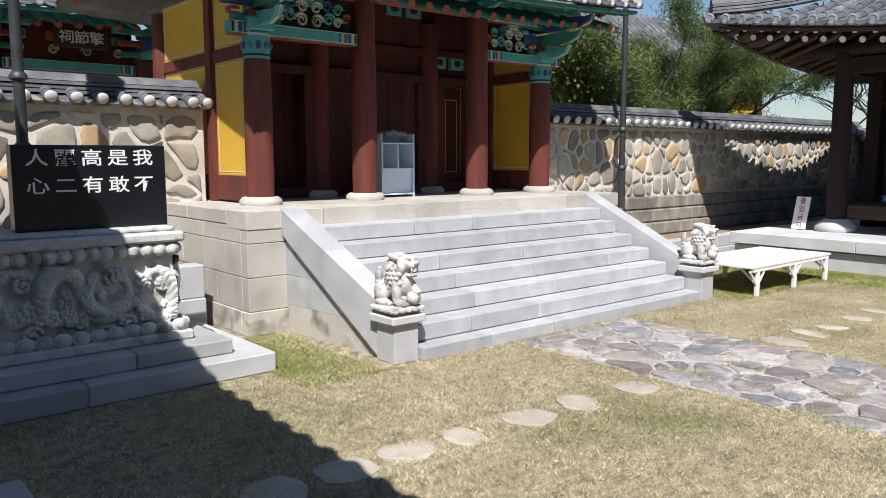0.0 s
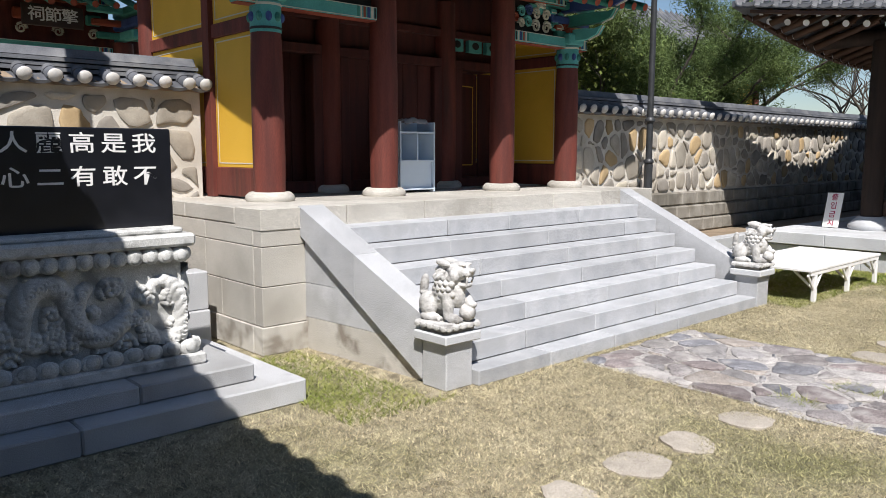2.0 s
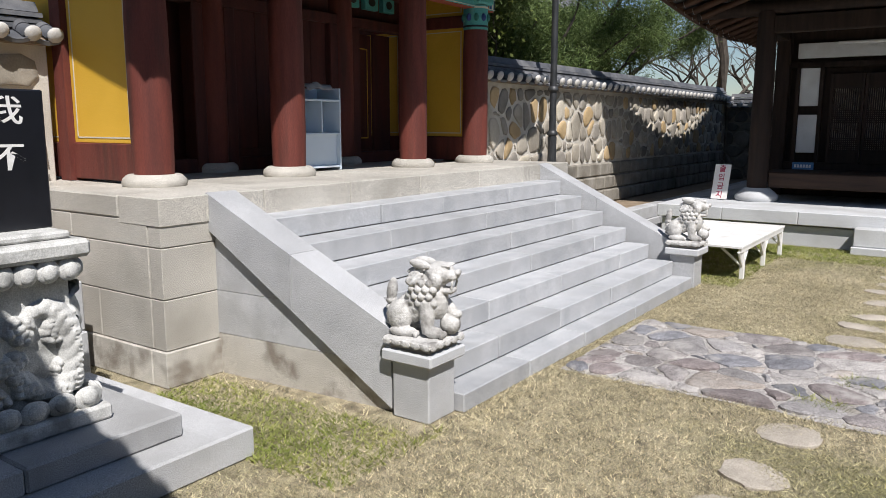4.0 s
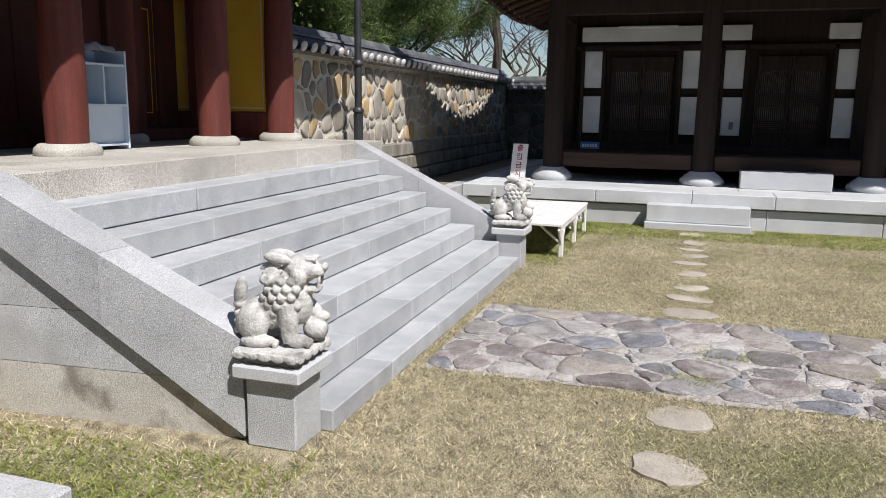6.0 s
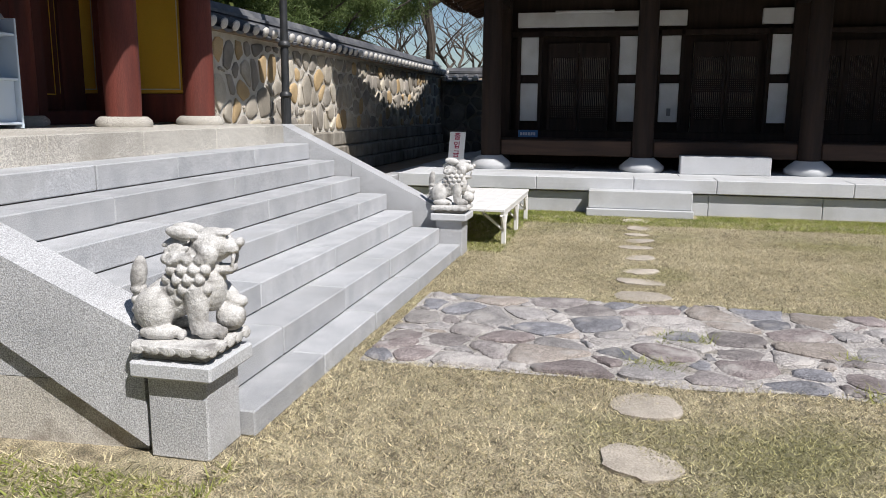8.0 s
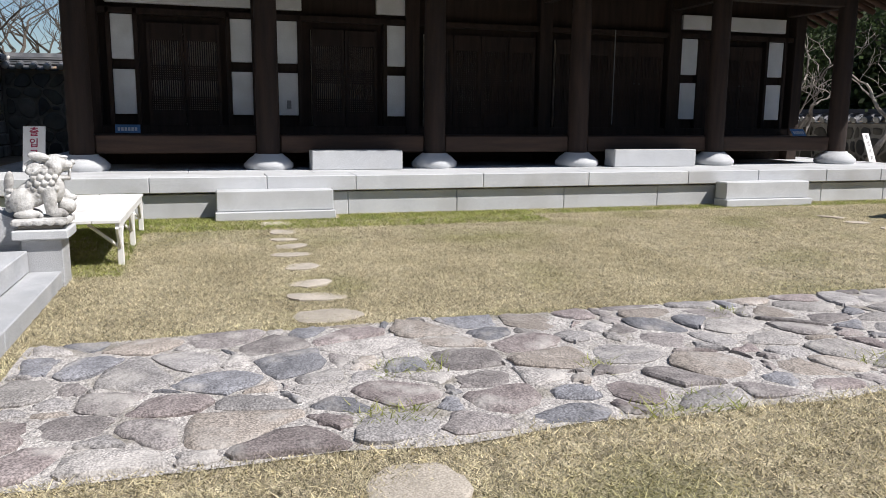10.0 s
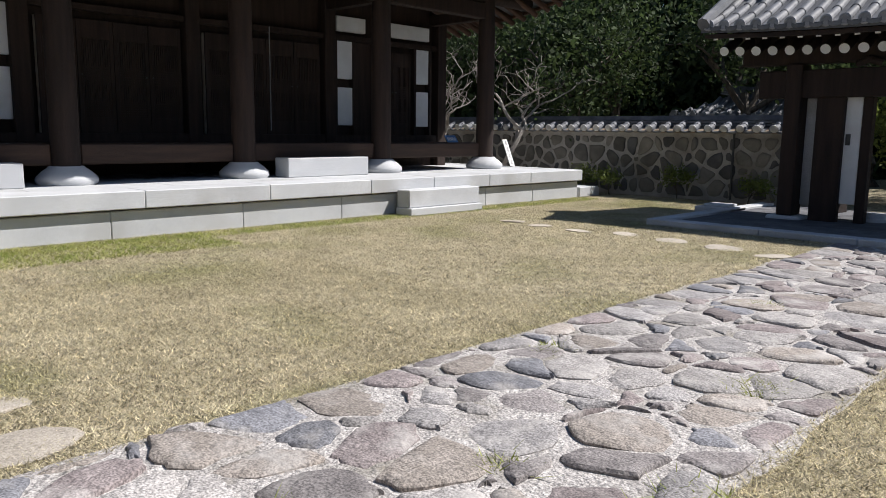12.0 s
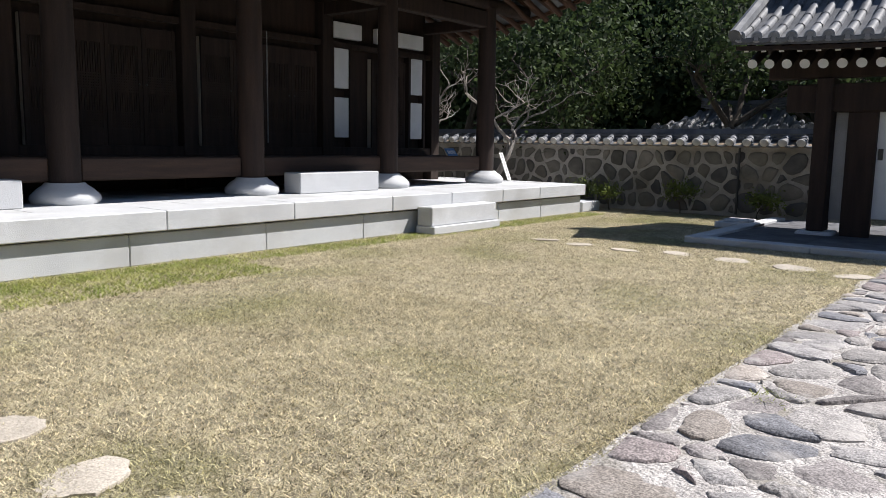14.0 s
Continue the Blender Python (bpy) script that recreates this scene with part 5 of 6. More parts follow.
def lion_on_pedestal(x, y, turn):
    p = thing("pedestal", (x, y, 0), "square granite pedestal at the foot of the stairs", "pedestal", "lion pedestals")
    part("shaft", Shape().box(x - 0.14, x + 0.14, y - 0.14, y + 0.14, 0, 0.37, 0.008), GRANITE, p)
    part("cap", Shape().box(x - 0.19, x + 0.19, y - 0.19, y + 0.19, 0.371, 0.445, 0.01), GRANITE_PALE, p)
    ln = thing("guardian_lion_plate", (x, y, 0.445), "carved stone plate with a petal edge under the lion", "plinth", "lion plates")
    # inset slab in darker stone: the recess's shade is in its colour
    part("slab", Shape().box(x - 0.15, x + 0.15, y - 0.15, y + 0.15, 0.445, 0.48, 0.006), MOSSY_SHADED, ln)
    part("top_slab", Shape().box(x - 0.185, x + 0.185, y - 0.185, y + 0.185, 0.481, 0.525, 0.012), LION, ln)
    for k in range(5):
        for sx, sy in ((1, 0), (-1, 0), (0, 1), (0, -1)):
            o = -0.148 + 0.074 * k
            c = (x + sx * 0.186 + (o if sx == 0 else 0), y + sy * 0.186 + (o if sy == 0 else 0), 0.496)
            part("petal", Shape().ball(c, (0.033 if sx == 0 else 0.005, 0.033 if sy == 0 else 0.005, 0.02), 10, 6), LION, ln, smooth=True)
    lion = new("stone_lion", LION_ME)
    lion.matrix_basis = pose(x, y, 0.522, 0, 0, turn)
    re = lion.modifiers.new("fuse", "REMESH")
    re.mode, re.voxel_size, re.use_smooth_shade = "VOXEL", 0.0048, True
    tagged(lion, "weathered white stone guardian lion with a ball under its paw", "statue", "guardian lions")


lion_on_pedestal(4.02, 5.48, -74)
lion_on_pedestal(8.92, 5.385, -78)

# ---- low white platform bench ----
bench = thing("low_table", (10.5, 5.4, 0), "low white painted wooden table with braced legs on the lawn", "table")
for k in range(5):
    y0 = 4.91 + 1.13 * k / 5
    part("board", Shape().box(9.46, 11.8, y0 + 0.002, y0 + 1.13 / 5 - 0.002, 0.385, 0.415, 0.004), WHITEP, bench)
for y in (4.94, 6.01):
    part("rail", Shape().box(9.5, 11.76, y - 0.02, y + 0.02, 0.335, 0.384, 0.004), WHITEP, bench)
    for x in (9.64, 10.7, 11.7):
        leg = part("leg", Shape().box(x - 0.03, x + 0.03, y - 0.025, y + 0.025, 0, 0.335, 0.004), WHITEP, bench)
        for sd in (-1, 1):
            if x + sd * 0.25 < 11.8:
                part("brace", Shape().tube([(x + sd * 0.02, y, 0.16), (x + sd * 0.2, y, 0.35)], 0.016, 6), WHITEP, bench)
        part("cross_brace", Shape().tube([(x, y, 0.15), (x, y + (0.25 if y < 5.5 else -0.25), 0.36)], 0.016, 6), WHITEP, bench)

# ---- cast iron lamp posts ----
def lamp_post(x, y, z, label):
    lp = thing("street_lamp", (x, y, z), label, "street lamp", "court lamps")
    prof = [(0.11, 0), (0.11, 0.1), (0.085, 0.16), (0.08, 0.5), (0.095, 0.52), (0.095, 0.56), (0.07, 0.6)]
    part("pedestal", Shape().lathe(prof, 20, at=(x, y, z)), IRON, lp, smooth=True)
    part("fluted_shaft", Shape().lathe([(0.068, 0.6), (0.062, 1.25)], 16, at=(x, y, z)), IRON, lp)
    for k in range(10):
        a = 2 * math.pi * k / 10
        part("flute", Shape().tube([(x + 0.066 * math.cos(a), y + 0.066 * math.sin(a), z + 0.62), (x + 0.06 * math.cos(a + 0.8), y + 0.06 * math.sin(a + 0.8), z + 1.24)], 0.009, 5), IRON, lp)
    for zz in (1.25, 1.9):
        part("collar", Shape().lathe([(0.06, zz), (0.08, zz + 0.02), (0.08, zz + 0.05), (0.055, zz + 0.08)], 20, at=(x, y, z)), IRON, lp, smooth=True)
    part("pole", Shape().lathe([(0.052, 1.32), (0.045, 4.1)], 16, at=(x, y, z)), IRON, lp, smooth=True)
    part("lantern", Shape().lathe([(0.08, 4.1), (0.16, 4.2), (0.2, 4.6), (0.22, 4.62), (0.05, 4.8)], 6, at=(x, y, z)), PLASTER, lp, "frosted lantern")


lamp_post(1.52, 8.0, 0.69, "black cast iron lamp post before the rubble wall")
lamp_post(10.78, 8.06, 0.39, "black cast iron lamp post beside the gate stairs")

# ---- hall across the court, above the start of the walk ----
west_roof = thing("west_hall_roof", (-3.5, -0.5, 4.0), "grey clay tile roof of the hall across the court", "roof", kind="structure")
roof_slope(west_roof, (0.52, RY0, RZ), (0.52, RY1, RZ), (-1, 0, 0), RUN, 2.3, LIFT, hips=(True, True))
roof_slope(west_roof, (0.52, RY1, RZ), (-7.48, RY1, RZ), (0, -1, 0), RUN, 2.3, LIFT, hips=(True, True), step=0.5)
part("wall", Shape().box(-3.2, -3.0, -7, 6, HALL, 4.2, 0.01), DARKWOOD, west_roof)
for y in HC:
    part("column", Shape().lathe([(0.16, 0), (0.15, 3.3)], 14, at=(-1.4, y - 1.0, HALL - 0.003)), DARKWOOD, west_roof, smooth=True)

# ---- south gate ----
sgate = thing("south_gate", (7.2, -7.2, 0), "small dark timber gate with an open door and tiled roof", "gate", kind="structure")
SY, SX = -7.0, 8.43
part("base_stone", Shape().box(SX - 0.24, SX + 0.24, SY - 0.22, SY + 0.22, 0, 0.1, 0.03), GRANITE_PALE, sgate)
part("post", Shape().box(SX - 0.11, SX + 0.11, SY - 0.17, SY + 0.17, 0.1, 2.2, 0.015), DARKWOOD, sgate, "thick dark timber gate post")
part("post", Shape().box(5.35, 5.7, SY - 0.17, SY + 0.17, 0, 2.2, 0.015), DARKWOOD, sgate)
part("lintel", Shape().box(5.3, SX + 0.5, SY - 0.12, SY + 0.12, 1.74, 2.12, 0.015), DARKWOOD, sgate)
part("upper_beam", Shape().box(5.3, 9.2, SY - 0.1, SY + 0.1, 2.2, 2.6, 0.015), DARKWOOD, sgate)
part("brace", Shape().tube([(7.35, SY + 0.1, 2.17), (7.5, SY + 0.14, 2.22), (7.65, SY + 0.1, 2.17)], 0.05, 8), DARKWOOD, sgate)
# granite grey instead of white plaster: this strip's shade is in the colour
part("plaster_wall", Shape().box(SX - 0.298, SX - 0.112, SY - 0.16, SY - 0.1, 0.25, 1.74, 0.006), GRANITE, sgate, "plaster wall strip coloured grey for its shade")
part("jamb", Shape().box(SX - 0.66, SX - 0.3, SY - 0.06, SY + 0.08, 0, 1.74, 0.01), DARKWOOD, sgate)
part("door_leaf", Shape().box(0, 0.75, -0.03, 0.03, 0.12, 1.72, 0.008, pose(SX - 0.4, SY - 0.12, 0, 0, 0, 262)), DARKWOOD, sgate, "open plank door leaf")
part("plaster_wall", Shape().box(SX - 0.86, SX - 0.645, SY - 0.1, SY - 0.02, 0.3, 1.74, 0.006), PLASTER, sgate)
part("rear_post", Shape().box(SX - 0.99, SX - 0.865, SY - 0.16, SY + 0.0, 0, 1.74, 0.01), DARKWOOD, sgate)
part("rear_base", Shape().lathe([(0.2, 0), (0.2, 0.06), (0.14, 0.12)], 16, at=(SX - 1.0, SY - 0.5, 0.04)), GRANITE_PALE, sgate, smooth=True)
part("sign_box", Shape().box(SX - 0.74, SX - 0.68, SY - 0.02, SY + 0.0, 1.1, 1.25, 0.004), IRON, sgate)
south_roof = thing("south_gate_roof", (7.2, -7.4, 2.4), "bluish grey clay tile roof with two rows of white rafter ends", "roof", kind="structure")
roof_slope(south_roof, (9.5, -6.15, 2.64), (4.4, -6.15, 2.64), (0, -1, 0), 1.7, 1.05, 0.08, step=0.225, r=0.065)
roof_slope(south_roof, (4.4, -9.0, 2.64), (9.5, -9.0, 2.64), (0, 1, 0), 1.6, 1.05, 0.08, step=0.45)
rafters(south_roof, (9.45, -6.15, 2.64), (4.4, -6.15, 2.64), (0, -1, 0), 0.07, 0.3, 0.225, DARKWOOD, PLASTER, 1.0, up=0.45, r=0.07)
ridge(south_roof, [(9.5 - 5.1 * k / 6, -7.85, 3.64 + 0.1 * (k / 3 - 1) ** 2) for k in range(7)], 0.3, 5)
part("barge_ridge", Shape().tube([(9.45, -6.1, 2.74), (9.45, -7.0, 3.24), (9.45, -7.85, 3.74)], 0.09, 8), TILE, south_roof, smooth=True)
part("soffit", Shape().box(4.5, 9.4, -8.6, -6.6, 2.62, 2.65, 0), DARKWOOD, south_roof)
kerb = thing("gate_kerb", (7.5, -4.7, 0), "granite kerb and paving before the south gate", "kerb", kind="structure")
for a, b in blocks(3.0, 9.57, 1.2, 61):
    part("kerb_stone", Shape().box(a + 0.003, b - 0.003, -5.25, -5.02, 0, 0.085, 0.01), GRANITE_PALE, kerb)
for a, b in blocks(-8.9, -5.26, 1.2, 62):
    part("kerb_stone", Shape().box(9.35, 9.57, a + 0.003, b - 0.003, 0, 0.085, 0.01), GRANITE_PALE, kerb)
for a, b in blocks(4.5, 9.34, 0.9, 63):
    for c, d in blocks(-9.0, -5.26, 0.9, 64):
        part("paving_slab", Shape().box(a + 0.004, b - 0.004, c + 0.004, d - 0.004, 0, 0.05, 0.006), SLATE, kerb)
slab = thing("stone_slab", (9.6, -7.6, 0), "loose pale granite slab lying on the grass by the wall", "stone slab")
part("slab", Shape().box(9.35, 9.95, -7.75, -7.2, 0, 0.1, 0.015), GRANITE_PALE, slab)
part("frame", Shape().box(9.45, 9.85, -7.65, -7.3, 0.1, 0.14, 0.01), GRANITE_PALE, slab)

# tiled ridge of a gate beyond the south wall
far_roof = thing("far_gate_roof", (12, -14.4, 0), "small tiled roof of a gate beyond the wall", "roof", kind="structure")
part("wall", Shape().box(10.6, 13.4, -14.9, -14.3, 0, 1.6, 0.01), MOSSY_SHADED, far_roof)
roof_slope(far_roof, (13.9, -13.6, 1.62), (10.1, -13.6, 1.62), (0, -1, 0), 1.0, 0.55, 0.12, step=0.25, hips=(True, True))
ridge(far_roof, [(13.0 - 2.2 * k / 6, -14.6, 2.12 + 0.1 * (k / 3 - 1) ** 2) for k in range(7)], 0.26, 3)

# ---- painted shrine behind the gate ----
shrine = thing("painted_shrine", (2.5, 16, 0), "painted shrine hall with green eaves seen over the wall", "shrine", kind="structure")
part("hall_base", Shape().box(-6, 6.4, 14.9, 22, 0, 1.8, 0.02), GRANITE_WARM, shrine)
part("front_wall", Shape().box(-5.5, 6, 16.4, 16.6, 1.8, 4.2, 0.01), REDWOOD, shrine)
for x in (-5.2, -2.4, 0.4, 2.55, 5.2):
    part("column", Shape().lathe([(0.2, 0), (0.18, 1.9)], 16, at=(x, 15.2, 1.8)), REDWOOD, shrine, smooth=True)
    for k in range(3):
        part("bracket_arm", Shape().box(x - 0.08, x + 0.08, 14.5 - 0.2 * k, 15.4, 3.72 + 0.2 * k, 3.88 + 0.2 * k, 0.03), (TEALP, BLUEP, GREENP)[k], shrine)
        part("cross_arm", Shape().box(x - 0.45 - 0.1 * k, x + 0.45 + 0.1 * k, 15.08 - 0.1 * k, 15.2 - 0.1 * k, 3.75 + 0.2 * k, 3.86 + 0.2 * k, 0.02), (GREENP, ORANGEP, TEALP)[k], shrine)
for x0, x1 in ((-5.0, -2.6), (-2.2, 0.2), (0.6, 2.35), (2.75, 5.0)):
    painted_beam(x0, x1, 15.2, 3.42, 3.6, 0.2, shrine)
    part("frieze", Shape().box(x0, x1, 15.24, 15.28, 3.6, 4.3, 0), REDWOOD, shrine)
    for k in range(4):
        xx = x0 + (x1 - x0) * (k + 0.5) / 4
        part("frieze_block", Shape().box(xx - 0.12, xx + 0.12, 15.12, 15.23, 3.95, 4.12, 0.02), (TEALP, ORANGEP, BLUEP, GREENP)[k], shrine)
        part("cloud_scroll", scroll(xx, 3.8, 15.18, 0.09, 1 if k % 2 else -1, width=0.025), CREAMP, shrine)
    painted_beam(x0, x1, 15.2, 4.3, 4.45, 0.2, shrine)
part("white_panel", Shape().box(3.85, 4.5, 16.35, 16.39, 2.6, 3.5, 0), PLASTER, shrine)
plaque = part("name_board", Shape().box(3.5, 4.42, 14.72, 14.78, 3.8, 4.14, 0.01), SIGNBROWN, shrine, "dark brown name board with white characters")
for k, ch in enumerate("祠節擎"):
    lettering(ch, 0.24, WHITEP, plaque, pose(3.71 + 0.25 * k, 14.719, 3.97, 90, 0, 0), "character", 0.002, 1.1, 0.003)
shrine_roof = thing("shrine_roof", (0.5, 18, 4.4), "clay tile roof of the painted shrine", "roof", kind="structure")
roof_slope(shrine_roof, (-6.5, 13.6, 4.3), (6.9, 13.6, 4.3), (0, 1, 0), 4.2, 2.6, 0.3, step=0.4)
rafters(shrine_roof, (-6.4, 13.6, 4.3), (6.8, 13.6, 4.3), (0, 1, 0), 0.28, 0.3, 0.32, GREENP, ORANGEP, 1.6)

# ---- yellow-gabled building behind the pine ----
hall2 = thing("yellow_gable_hall", (25, 15.5, 0), "hall with yellow gable wall and green eave behind the pine", "building", kind="structure")
part("gable_wall", Shape().box(24.2, 26.4, 14.0, 19.0, 0, 4.2, 0.01), YELLOW, hall2)
part("corner_post", Shape().box(23.9, 24.2, 13.9, 14.3, 0, 4.2, 0.02), REDWOOD, hall2)
part("corner_post", Shape().box(26.4, 26.7, 13.9, 14.3, 0, 4.2, 0.02), REDWOOD, hall2)
part("eave_beam", Shape().box(23.4, 28.4, 13.6, 14.0, 4.15, 4.5, 0.03), TEALP, hall2)
part("beam_end", Shape().box(28.4, 28.46, 13.62, 13.98, 4.18, 4.47, 0.01), CREAMP, hall2)
hall2_roof = thing("yellow_hall_roof", (23, 16, 4.4), "pale grey tile roof rising behind the pine", "roof", kind="structure")
roof_slope(hall2_roof, (14.5, 13.4, 4.5), (28.6, 13.4, 4.5), (0, 1, 0), 3.0, 2.2, 0.25, step=0.35)
part("long_wall", Shape().box(14.8, 23.9, 14.6, 14.8, 0, 4.5, 0.01), REDWOOD, hall2)
# tiled wall behind the east corner
wall_far = thing("wall_far", (27, 9.4, 0), "tiled wall top beyond the court corner", "wall", kind="structure")
part("mortar", Shape().box(22.0, 36, 9.4, 9.8, 0, 2.35, 0.01), MOSSY_SHADED, wall_far)
coping(wall_far, (22.0, 9.6), (36, 9.6), 0.4, 2.36, sides=(-1,), step=0.35)

# ---- trees ----
def limbs(rng, base, direction, length, radius, depth, out, tips, bend=0.3, split=3, shrink=0.68):
    """Grows a limb as a wavering tapered tube and branches from it."""
    pts, rad = [Vector(base)], [radius]
    d = Vector(direction).normalized()
    n = 5
    for k in range(n):
        d = (d + Vector((rng.uniform(-bend, bend), rng.uniform(-bend, bend), rng.uniform(-bend * 0.6, bend)))).normalized()
        pts.append(pts[-1] + d * (length / n))
        rad.append(radius * (1 - 0.45 * (k + 1) / n))
    out.tube(pts, rad, 7 if radius > 0.03 else 4, caps=False)
    if depth == 0:
        tips.append((pts[-1], d))
        tips.append((pts[3], d))
        return
    for k in range(split):
        a = rng.uniform(0, 6.28)
        side = Vector((math.cos(a), math.sin(a), rng.uniform(-0.1, 0.6)))
        p = pts[rng.choice((3, 4, 5))]
        limbs(rng, p, d * 0.55 + side * 0.8, length * shrink * rng.uniform(0.8, 1.15), radius * 0.5, depth - 1, out, tips, bend, split, shrink)


def leaves(rng, tips, per, spread, size, flat=1.0, long=1.0, thin=0.3):
    """Many small leaf faces gathered round the twig ends."""
    n = len(tips) * per
    r = np.random.RandomState(rng.randint(0, 99999))
    c = np.repeat(np.array([tuple(t[0]) for t in tips]), per, axis=0)
    off = r.normal(0, 1, (n, 3)) * spread * np.array((1, 1, 0.75 * flat))
    c = c + off
    a = r.normal(0, 1, (n, 3))
    a /= np.linalg.norm(a, axis=1)[:, None]
    b = np.cross(a, r.normal(0, 1, (n, 3)))
    b /= np.linalg.norm(b, axis=1)[:, None]
    s = size * r.uniform(0.6, 1.4, (n, 1))
    v = np.stack([c - a * s * long * 0.5, c + b * s * thin, c + a * s * long * 0.5, c - b * s * thin], axis=1).reshape(-1, 3)
    return v


def quad_mesh(name, v, mat, k=4, origin=(0, 0, 0)):
    v = v - np.array(origin)
    me = bpy.data.meshes.new(name)
    n = len(v) // k
    me.vertices.add(len(v))
    me.vertices.foreach_set("co", v.astype(np.float32).ravel())
    me.loops.add(len(v))
    me.loops.foreach_set("vertex_index", np.arange(len(v), dtype=np.int32))
    me.polygons.add(n)
    me.polygons.foreach_set("loop_start", np.arange(0, len(v), k, dtype=np.int32))
    me.update(calc_edges=True)
    me.validate()
    me.materials.append(mat)
    return me


def tree(name, x, y, z, h, seed, label, leaf=LEAF, per=60, spread=0.35, size=0.13, trunk=0.16, depth=3, split=3, bark=BARK, lean=(0, 0, 1), first=0.45, long=1.0, bend=0.28, thin=0.3):
    rng = random.Random(seed)
    t = thing(name, (x, y, z), label, "tree")
    wood, tips = Shape(), []
    limbs(rng, (x, y, z - 0.05), lean, h * first, trunk, depth, wood, tips, bend, split, 0.72)
    part("trunk", wood, bark, t, smooth=True)
    if per:
        ob = new("crown", quad_mesh("crown", leaves(rng, tips, per, spread, size, long=long, thin=thin), leaf, origin=(x, y, z)))
        ob.parent = t
        tagged(ob, "loose crown of small leaves", kind="stuff")
    return t


DARK = "dark evergreen tree with a dense uneven crown beyond the wall"
for k, (x, y, h) in enumerate(((4.0, -15, 8.0), (6.6, -17.5, 9.0), (8.2, -13.2, 6.0), (9.9, -16.5, 8.5), (11.6, -13.6, 6.6), (13.2, -17, 9.5), (15.0, -13.2, 7.0), (17.0, -16, 9.0), (18.6, -12.8, 7.0), (21, -15, 8.5), (24, -13.5, 8.0), (27, -16, 9), (22.5, -10.6, 6.0), (25, -8.5, 7.0), (30, -12, 9), (1, -18, 8))):
    tree("evergreen_tree", x, y, 0, h, 100 + k, DARK, per=120, spread=0.5, size=0.13, trunk=0.17, first=0.36)
for k, (x, y, h) in enumerate(((5.2, -11.5, 3.4), (6.8, -12.6, 4.0), (7.6, -11.0, 2.6), (3.5, -12, 3.6))):
    tree("garden_shrub", x, y, 0, h, 300 + k, "olive green bushy tree beyond the open gate", leaf=YLEAF, per=70, spread=0.3, size=0.1, trunk=0.08, first=0.32)
# rising wooded ground behind the south wall
s = Shape()
for i in range(41):
    for j in range(7):
        s.v.append((-30 + 2.2 * i, -21 - 3.0 * j, 0.0 + 0.5 * j + 0.9 * noise.noise((i * 0.5, j * 0.7, 1))))
s.f = [(i * 7 + j, i * 7 + 7 + j, i * 7 + 8 + j, i * 7 + j + 1) for i in range(40) for j in range(6)]
bank = solo("wooded_bank", s, material("leaf_litter", [(0.03, 0.04, 0.015), (0.07, 0.07, 0.03)], 0.8, 8, 0.95, 0.5, 20, 0.3, 60, coords="World"), "dark wooded bank rising behind the trees", "ground", kind="structure")
r = np.random.RandomState(4)
n = 170000
c = np.stack([r.uniform(-16, 44, n), -20 - np.abs(r.normal(0, 2.5, n)), 9.0 * r.uniform(0, 1, n) ** 1.3], axis=1)
c[:, 2] += 1.2 * np.sin(c[:, 0] * 0.9) * (c[:, 2] / 9)
a = r.normal(0, 1, (n, 3)); a /= np.linalg.norm(a, axis=1)[:, None]
b = np.cross(a, r.normal(0, 1, (n, 3))); b /= np.linalg.norm(b, axis=1)[:, None]
sz = r.uniform(0.1, 0.26, (n, 1))
woods = new("far_woods", quad_mesh("far_woods", np.stack([c - a * sz, c + b * sz * 0.6, c + a * sz, c - b * sz * 0.6], axis=1).reshape(-1, 3), LEAF))
tagged(woods, "dense dark woods behind the nearer trees", "woods", kind="stuff")

PINE = "old pine with layered needle clumps behind the wall"
for k, (x, y, h, ln) in enumerate(((13.4, 10.6, 6.2, (0.2, 0, 1)), (15.6, 11.2, 6.6, (0.2, 0, 1)), (17.6, 10.8, 6.2, (0.1, -0.05, 1)), (14.8, 12.2, 6.4, (0, 0, 1)), (19.0, 11.6, 6.0, (0.1, 0, 1)))):
    tree("pine_tree", x, y, 0, h, 210 + k, PINE, leaf=NEEDLE, per=650, spread=0.2, size=0.085, trunk=0.15, depth=3, split=3, lean=ln, first=0.42, long=1.5, thin=0.09)
tree("young_tree", 12.0, 10.2, 0, 5.0, 230, "young tree with yellow-green spring leaves behind the wall", leaf=YLEAF, per=60, spread=0.25, size=0.08, trunk=0.08)
for k, (x, y, h) in enumerate(((29, 11.5, 8), (32, 9.6, 8.5), (34, 12.5, 8), (37, 10, 9))):
    tree("bare_tree", x, y, 0, h, 240 + k, "leafless grey tree against the sky beyond the corner", per=0, trunk=0.16, depth=4, split=3, first=0.36)
tree("pine_tree", 28.5, 10.2, 0, 9.5, 250, PINE, leaf=NEEDLE, per=260, spread=0.3, size=0.2, trunk=0.24, depth=2, split=3, first=0.55, long=1.5, thin=0.12)
plum = tree("plum_tree", 15.35, -8.75, 0, 3.5, 262, "gnarled leafless plum tree with pale bare branches", per=0, bark=PALEBARK, trunk=0.09, depth=4, split=3, lean=(0.1, 0, 1), first=0.42, bend=0.6)
plum2 = tree("plum_tree", 17.2, -8.6, 0, 3.9, 266, "gnarled leafless plum tree with pale bare branches", per=0, bark=PALEBARK, trunk=0.1, depth=4, split=3, lean=(-0.3, 0.1, 1), first=0.42, bend=0.6)
